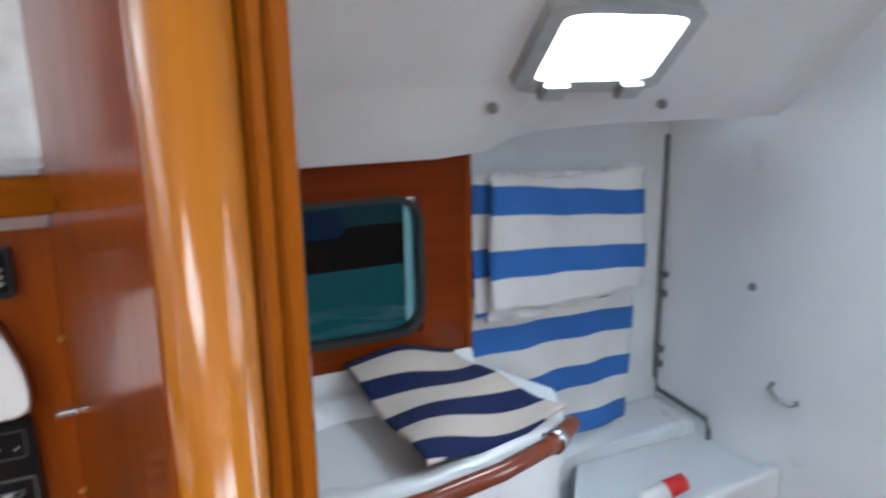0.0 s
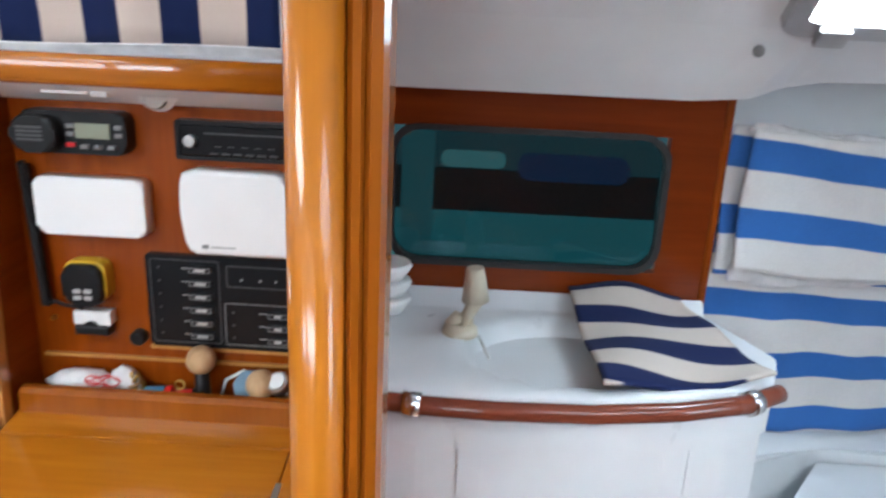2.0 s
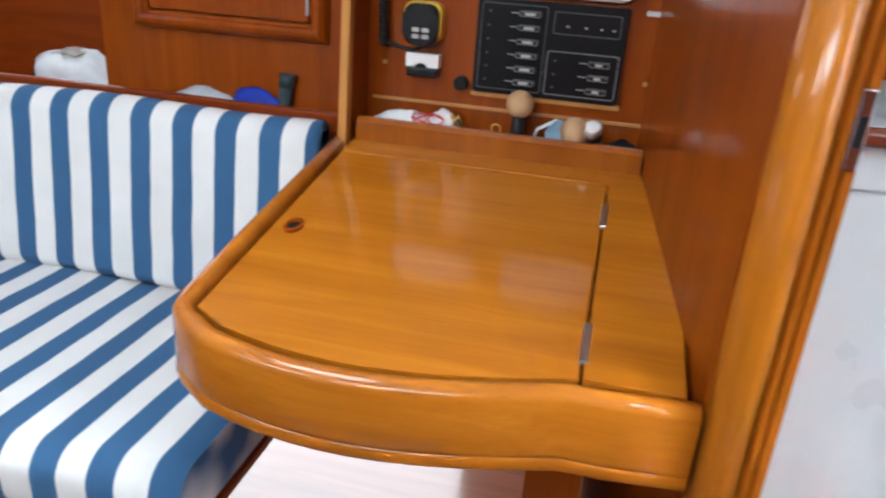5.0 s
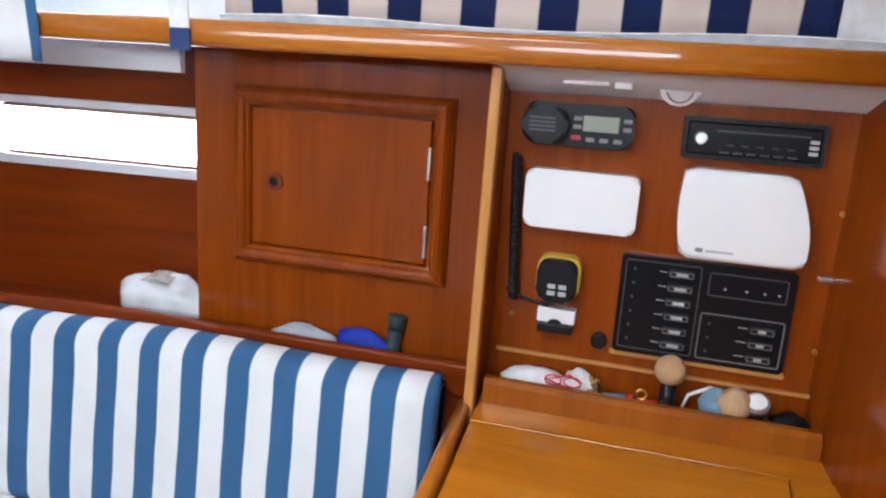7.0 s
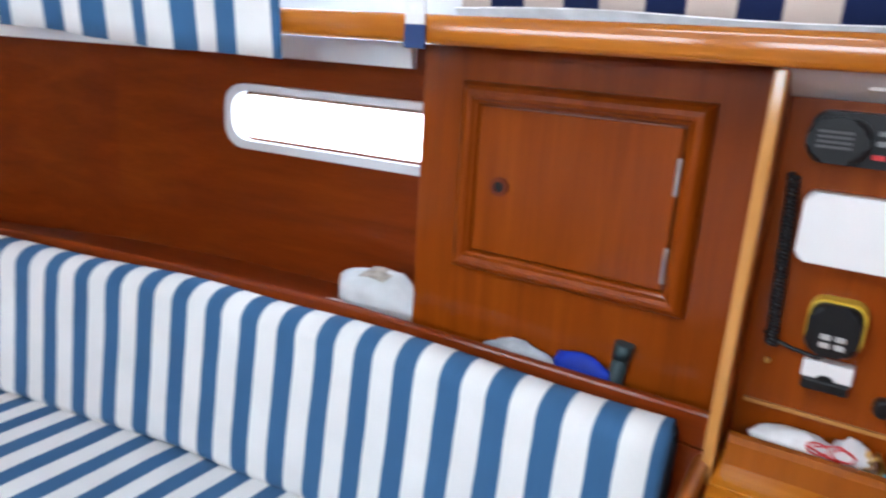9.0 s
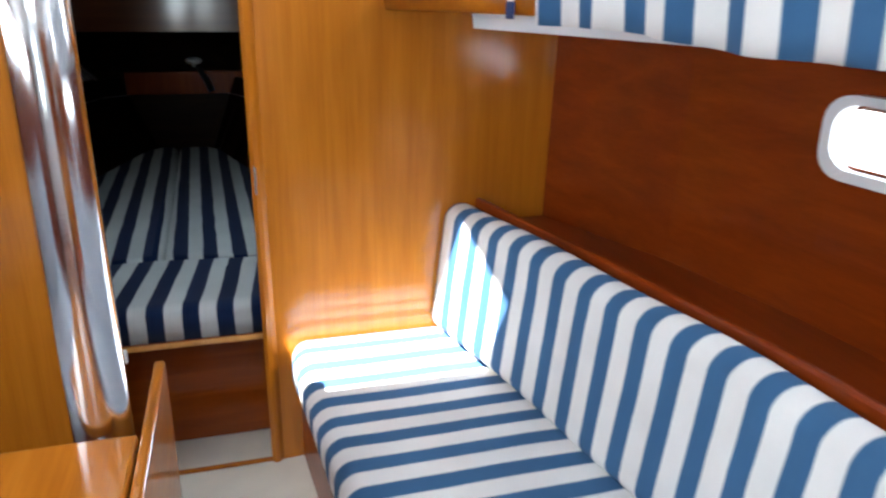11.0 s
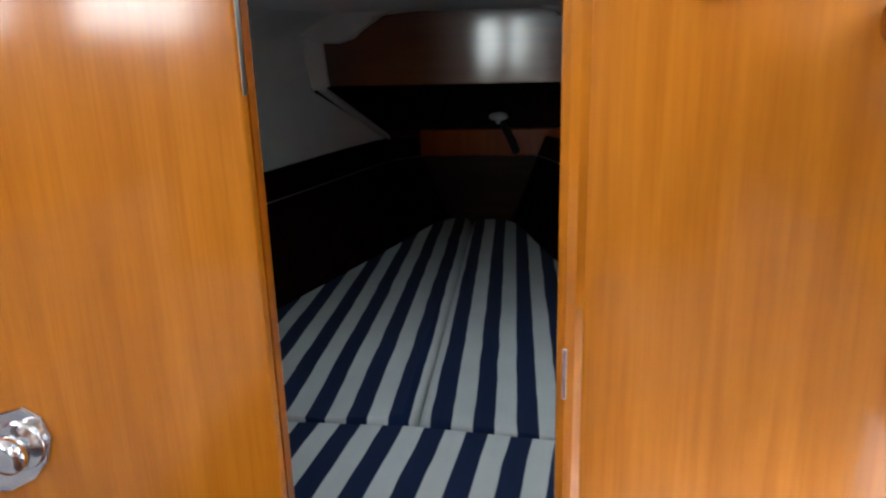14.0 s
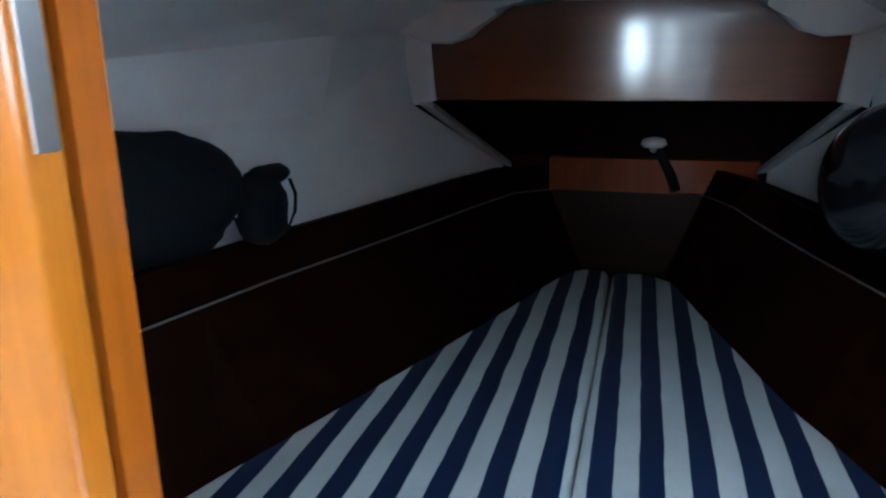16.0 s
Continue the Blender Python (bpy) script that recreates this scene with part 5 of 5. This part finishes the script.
def counter():
    """Moulded counter with a rounded front edge, an upstand and a sunken basin."""
    bm = bmesh.new()
    n = len(VF) * 3
    front = [Vector((*VF[0], 0))]
    for a, b in zip(VF, VF[1:]):
        for k in range(1, 4):
            front.append(Vector((a[0] + (b[0] - a[0]) * k / 3, a[1] + (b[1] - a[1]) * k / 3, 0)))
    secs = []
    for i, f in enumerate(front):
        back = Vector((1.193, -0.362 - 0.57 * i / (len(front) - 1), 0))
        ts = [0, 0, 0.012, 0.03, 0.06] + [0.1 + 0.84 * k / 14 for k in range(15)] + [0.97, 1.0]
        zs = [0.88, 0.945, 0.958, 0.963, 0.965] + [0.965] * 15 + [0.985, 0.99]
        row = []
        for t, z in zip(ts, zs):
            p = f.lerp(back, t)
            d = math.hypot((p.x - 1.0) / 0.12, (p.y + 0.68) / 0.17)
            if 0.1 <= t <= 0.94 and d < 1:
                z -= 0.11 * (1 - d ** 2.6)
            row.append(bm.verts.new((p.x, p.y, z)))
        secs.append(row)
    for a, b in zip(secs, secs[1:]):
        for k in range(len(a) - 1):
            bm.faces.new((a[k], a[k + 1], b[k + 1], b[k]))
    return bm


part("counter", counter(), M_WHITE, van, "moulded counter with sunken basin", True)


def panel_between(y0, y1, z0, z1, off):
    ys = [y0 + (y1 - y0) * i / 10 for i in range(11)]
    t = [(-y, x) for x, y in VF]
    t.sort()
    def xx(y):
        return lerp(t, -y)
    return prism([(xx(y) + 0.012 - off, y) for y in ys] + [(xx(y) + 0.035, y) for y in reversed(ys)], z0, z1, 'z', 0.003, 2)


part("door_panel", panel_between(-0.505, -0.831, 0.08, 0.878, 0.004), M_WHITE, van, "curved white cupboard door")
part("side_panel", panel_between(-0.368, -0.497, 0.08, 0.878, 0.002), M_WHITE, van)
part("side_panel", panel_between(-0.839, -0.955, 0.08, 0.878, 0.002), M_WHITE, van)
part("shadow_gap", panel_between(-0.496, -0.506, 0.08, 0.878, -0.003), M_SEAL, van, "dark joint")
part("shadow_gap", panel_between(-0.831, -0.838, 0.08, 0.878, -0.003), M_SEAL, van, "dark joint")
lt = part("latch", disc((0.846, -0.749, 0.766), 'x', 0.022, 0.012, 24, 0.003), M_CHROME, van, "round steel push latch", True)
part("latch_button", disc((0.839, -0.749, 0.766), 'x', 0.012, 0.006, 20, 0.002), M_DIM, lt, "", True)
rail = thing("grab_rail", "curved brown varnished grab rail on steel brackets along the vanity", "grab rail", (0.78, -0.66, 0.955))
rp = [(x - 0.02, y, 0.956) for x, y in VF[:-1]]
fine_path = []
for a, b in zip(rp, rp[1:]):
    for k in range(4):
        fine_path.append(tuple(a[i] + (b[i] - a[i]) * k / 4 for i in range(3)))
fine_path.append(rp[-1])
part("bar", tube(fine_path, 0.0135, 12), M_BROWNR, rail, "", True)
for i in (3, 20):
    p = fine_path[i]
    q = fine_path[i + 1]
    part("bracket", tube([p, tuple(p[k] + (q[k] - p[k]) * 1.1 for k in range(3))], 0.0175, 16), M_CHROME, rail, "steel ring bracket", True)
    part("stand", tube([(p[0] + 0.004, p[1], p[2]), (p[0] + 0.04, p[1], p[2] - 0.004)], 0.008, 10), M_CHROME, rail, "", True)

fc = thing("faucet", "yellowed plastic shower tap with a tapered spout on the vanity", "faucet", FAUCET)
fx, fy, fz = FAUCET
part("base", tube([(fx, fy, fz - 0.003), (fx, fy, fz + 0.008), (fx, fy, fz + 0.014)], [0.03, 0.028, 0.016], 20), M_IVORY, fc, "", True)
part("lever", tube([(fx, fy + 0.02, fz + 0.012), (fx, fy + 0.008, fz + 0.024), (fx, fy - 0.02, fz + 0.02)], [0.008, 0.012, 0.006], 12), M_IVORY, fc, "", True)
part("neck", tube([(fx, fy, fz + 0.01), (fx - 0.005, fy - 0.015, fz + 0.04), (fx - 0.01, fy - 0.022, fz + 0.06)], [0.010, 0.011, 0.014], 14), M_IVORY, fc, "", True)
part("head", tube([(fx - 0.01, fy - 0.022, fz + 0.06), (fx - 0.012, fy - 0.02, fz + 0.09), (fx - 0.012, fy - 0.018, fz + 0.115)], [0.022, 0.018, 0.014], 16), M_IVORY, fc, "", True)
part("chain", tube([(fx - 0.02, fy - 0.03, fz + 0.002), (fx - 0.05, fy - 0.035, fz + 0.004), (fx - 0.09, fy - 0.045, fz - 0.002)], 0.0025, 6), M_STEEL, fc, "steel plug chain", True)
cups = thing("bowl_stack", "stack of white plastic bowls on the vanity", "bowls", (1.13, -0.375, 0.97))
for k in range(3):
    part("bowl", tube([(1.12, -0.372, 0.968 + k * 0.03), (1.12, -0.372, 0.99 + k * 0.03), (1.12, -0.372, 0.997 + k * 0.03)], [0.028, 0.042, 0.038], 20), M_COVER, cups, "white bowl", True)


def cloth_mat():
    def fn(u, v):
        x, y = [(1 - u) * ((1 - v) * MAT_A[k] + v * MAT_C[k]) + u * ((1 - v) * MAT_B[k] + v * MAT_D[k]) for k in (0, 1)]
        z = 0.972 + 0.012 * math.sin(3.1 * u + 1.5 * v) ** 2 + 0.006 * math.sin(9 * v + 4 * u) + 0.034 * (1 - v) ** 2
        return (x, y, z)
    return grid(fn, 26, 26, 0.006)
mt = thing("hand_towel", "navy and beige striped cloth draped over the vanity", "towel", (1.0, -0.8, 0.975))
part("cloth", cloth_mat(), M_MAT, mt, "", True)

# towels hanging on the hull side, their stripes sloping down aft
TA, TB = Vector((1.238, -0.972)), Vector((1.365, -1.42))
T_AXIS = Vector((TB.y - TA.y, -(TB.x - TA.x), 0)).normalized()
T_PIVOT = Matrix.Translation((TA.x, TA.y, 1.28))
T_TURN = T_PIVOT @ Matrix.Rotation(radians(-7), 4, T_AXIS) @ T_PIVOT.inverted()


def hang(s0, s1, z0, z1, off, amp, seed, drop=(0.05, 0.02)):
    d = (TB - TA)
    nrm = Vector((d.y, -d.x)).normalized()
    nrm = -nrm if nrm.x > 0 else nrm
    back = T_TURN.inverted()
    def fn(u, v):
        s = s0 + (s1 - s0) * u
        p = TA + d * s + nrm * (off + amp * math.sin(5 * u + seed) * (1 - 0.6 * v) + 0.005 * math.sin(17 * u + 6 * v + seed))
        z = z0 + (z1 - z0) * v - u * (drop[0] * (1 - v) + drop[1] * v) + 0.005 * math.sin(6 * u + seed)
        return back @ Vector((p.x, p.y, z))
    return grid(fn, 24, 26, 0.007)


def towel_part(name, bm, material, parent, label=""):
    part(name, bm, material, parent, label, True).matrix_basis = T_TURN


tw = thing("towel", "blue and white striped bath towel hanging low on the hull side", "towel", (1.3, -1.2, 0.66), "bath towels")
towel_part("cloth", hang(-0.085, 1.05, 0.712, 1.20, 0.008, 0.006, 0.5, (0.052, 0.06)), M_TOWELB, tw)
tw = thing("towel", "folded blue and white striped bath towel hung over the other", "towel", (1.3, -1.2, 1.0), "bath towels")
towel_part("front_fold", hang(-0.05, 0.965, 1.055, 1.298, 0.055, 0.004, 2.0), M_TOWEL, tw)
towel_part("under_fold", hang(-0.03, 0.93, 1.030, 1.08, 0.042, 0.004, 3.0, (0.035, 0.035)), M_WHITECL, tw, "white turned-up end")
towel_part("back_fold", hang(-0.085, 1.05, 1.04, 1.302, 0.025, 0.004, 1.0), M_TOWEL, tw)
towel_part("top_fold", hang(-0.04, 1.0, 1.288, 1.303, 0.042, 0.003, 2.0, (0.022, 0.02)), M_WHITECL, tw)
tr = thing("towel_rail", "white towel rail on the hull side", "towel rail", (1.3, -1.2, 1.26))
part("bar", tube([(1.268, -0.975, 1.262), (1.40, -1.45, 1.235)], 0.009, 10), M_COVER, tr, "", True)
part("end_bracket", bx(1.24, 1.30, -0.992, -0.974, 1.247, 1.277, 0.004), M_STEEL, tr)
part("stay", tube([(1.35, -1.23, 1.246), (1.47, -1.23, 1.246)], 0.008, 8), M_COVER, tr, "", True)

bench = thing("heads_bench", "white moulded bench beside the vanity", "bench", (1.2, -1.3, 0))
part("upper", prism([(1.46, -0.985), (1.20, -0.985), (1.31, -1.25), (1.30, -1.618), (1.46, -1.618)], 0.0, 0.645, 'z', 0.02, 3, 'hi'), M_WHITE, bench)
part("lower", prism([(1.30, -1.26), (1.041, -1.057), (1.084, -1.618), (1.298, -1.618)], 0.0, 0.607, 'z'), M_WHITE, bench)
part("lip", prism([(1.009, -1.057), (1.052, -1.618), (1.082, -1.618), (1.039, -1.057)], 0.0, 0.636, 'z', 0.01, 3, 'hi'), M_WHITE, bench, "rounded raised lip")
bo = thing("bottle", "small white bottle with a red cap lying on the bench", "bottle", (1.09, -1.33, 0.607))
part("body", tube([(1.098, -1.275, 0.626), (1.097, -1.28, 0.628), (1.09, -1.33, 0.641)], [0.012, 0.019, 0.019], 16), M_COVER, bo, "", True)
part("cap", tube([(1.09, -1.33, 0.641), (1.084, -1.372, 0.653)], [0.0205, 0.018], 16), M_RED, bo, "red cap", True)
structure(put("trim_aft_seal", tube([(1.455, -1.613, 1.33), (1.452, -1.613, 0.70), (1.44, -1.613, 0.665), (1.27, -1.613, 0.655), (1.258, -1.613, 0.63), (1.256, -1.613, 0.5)], 0.006, 8), M_SEAL))
hk = thing("hook", "small curved grey hook on the white wall", "hook", (1.06, -1.62, 0.8))
part("hook", tube([(1.095, -1.617, 0.818), (1.09, -1.60, 0.81), (1.06, -1.595, 0.798), (1.035, -1.60, 0.795), (1.032, -1.617, 0.797)], 0.0055, 8), M_STEEL, hk, "", True)
tagged(put("snap_fastener", disc((1.17, -1.617, 1.015), 'y', 0.009, 0.008, 14, 0.002), M_GREY, None, "", True), "small dark snap fastener on the white wall", "fastener")
for x, y, z in ((1.075, -0.915, 1.427), (1.075, -1.25, 1.423)):
    tagged(put("snap_fastener", ball((x, y, z), 0.009), M_GREY, None, "", True), "small grey snap fastener on the headliner", "fastener", "headliner fasteners")
for z in (0.98, 0.93, 0.78, 0.74):
    tagged(put("cable_clip", bx(1.425, 1.45, -1.615, -1.60, z - 0.008, z + 0.008, 0.004), M_SEAL), "small grey clip beside the wall seal", "clip", "wall clips")

# hatch in the sloping heads headliner
HN = Vector((-0.16, 0, 0.16)).normalized()
ht = thing("deck_hatch", "small opening deck hatch with grey frame and bright frosted pane", "hatch", (0.98, -1.12, 1.54))
def on_slope(u, v, h):
    p = Vector((1.06, 0, 1.46)) + (Vector((0.90, 0, 1.62)) - Vector((1.06, 0, 1.46))) * v
    nrm = Vector((-1, 0, -1)).normalized()
    return (p.x + nrm.x * h, u, p.z + nrm.z * h)
def slope_ring(out, inn, h0, h1):
    bm = ring(out, inn, h0, h1, 'z')
    for w in bm.verts:
        w.co = on_slope(w.co.x, w.co.y, w.co.z)
    return bm
part("frame", slope_ring(rrect(-1.200, -0.925, 0.02, 0.78, 0.07), rrect(-1.172, -0.953, 0.13, 0.70, 0.05), 0.0, 0.022), M_STEEL, ht, "grey metal frame")
bm = prism(rrect(-1.178, -0.948, 0.12, 0.71, 0.05), 0.002, 0.006, 'z')
for w in bm.verts:
    w.co = on_slope(w.co.x, w.co.y, w.co.z)
part("pane", bm, M_DAY, ht, "bright daylit frosted pane")
for y in (-0.995, -1.14):
    bm = bx(y - 0.022, y + 0.022, 0.0, 0.13, 0.02, 0.035, 0.004)
    for w in bm.verts:
        w.co = on_slope(w.co.x, w.co.y, w.co.z)
    part("clamp", bm, M_STEEL, ht, "grey clamp")

# strike plate in the heads door frame
sp = thing("strike_plate", "steel lock strike plate in the heads door frame", "strike plate", (0.402, -0.44, 0.98))
part("plate", bx(0.4005, 0.4035, -0.4405, -0.4295, 1.0, 1.066, 0.001), M_CHROME, sp)
part("slot", bx(0.3995, 0.4008, -0.438, -0.432, 1.02, 1.045), M_BLACK, sp)

# deck hatches; the saloon one is unseen, added as a glowing fill light
def flat_hatch(x, y, w, d, z, label, pane):
    h = thing("deck_hatch", label, "hatch", (x, y, z))
    part("frame", ring(rrect(x - w / 2 - 0.03, x + w / 2 + 0.03, y - d / 2 - 0.03, y + d / 2 + 0.03, 0.06), rrect(x - w / 2, x + w / 2, y - d / 2, y + d / 2, 0.04), z - 0.02, z - 0.001, 'z'), M_STEEL, h, "grey metal frame")
    part("pane", prism(rrect(x - w / 2, x + w / 2, y - d / 2, y + d / 2, 0.04), z - 0.006, z - 0.002, 'z'), pane, h, "daylit frosted pane")
flat_hatch(-0.02, 0.41, 0.5, 0.5, CEIL, "assumed unseen saloon hatch with a glowing pane", M_DAY)
flat_hatch(0.14, 2.68, 0.40, 0.40, 1.722, "fore cabin deck hatch with a shaded frosted pane", glow("shaded daylight", (0.82, 0.94, 1.0), 0.95))

# daylight standing in the openings
# Fill light under the assumed saloon hatch.
area("fill_assumed_saloon_hatch", look((-0.02, 0.41, CEIL - 0.025), (-0.02, 0.41, 0)), 0.46, 0.46, 0.36)
area("daylight_companionway", look((-0.275, -2.2, 1.4), (0, 0, 1.0)), 0.50, 0.60, 0.8)
area("daylight_companionway_top", look((-0.275, -1.3, CEIL - 0.005), (-0.275, -1.3, 0)), 0.6, 0.85, 0.66)
# Two fill lights in the added port openings, facing the starboard side.
area("fill_unseen_port_light", look((-1.40, 0.05, 1.56), (0.5, 0.05, 1.2)), 1.05, 0.2, 0.62)
area("fill_unseen_port_light", look((-1.40, 1.40, 1.56), (0.5, 1.40, 1.2)), 1.05, 0.2, 0.3)
area("daylight_heads_hatch", look((0.94, -1.08, 1.50), (0.3, -1.08, 0.86)), 0.2, 0.25, 0.18, (0.72, 0.88, 1))
area("daylight_hull_light", look((1.245, 1.12, 1.15), (0, 1.12, 0.9)), 0.6, 0.1, 0.07)
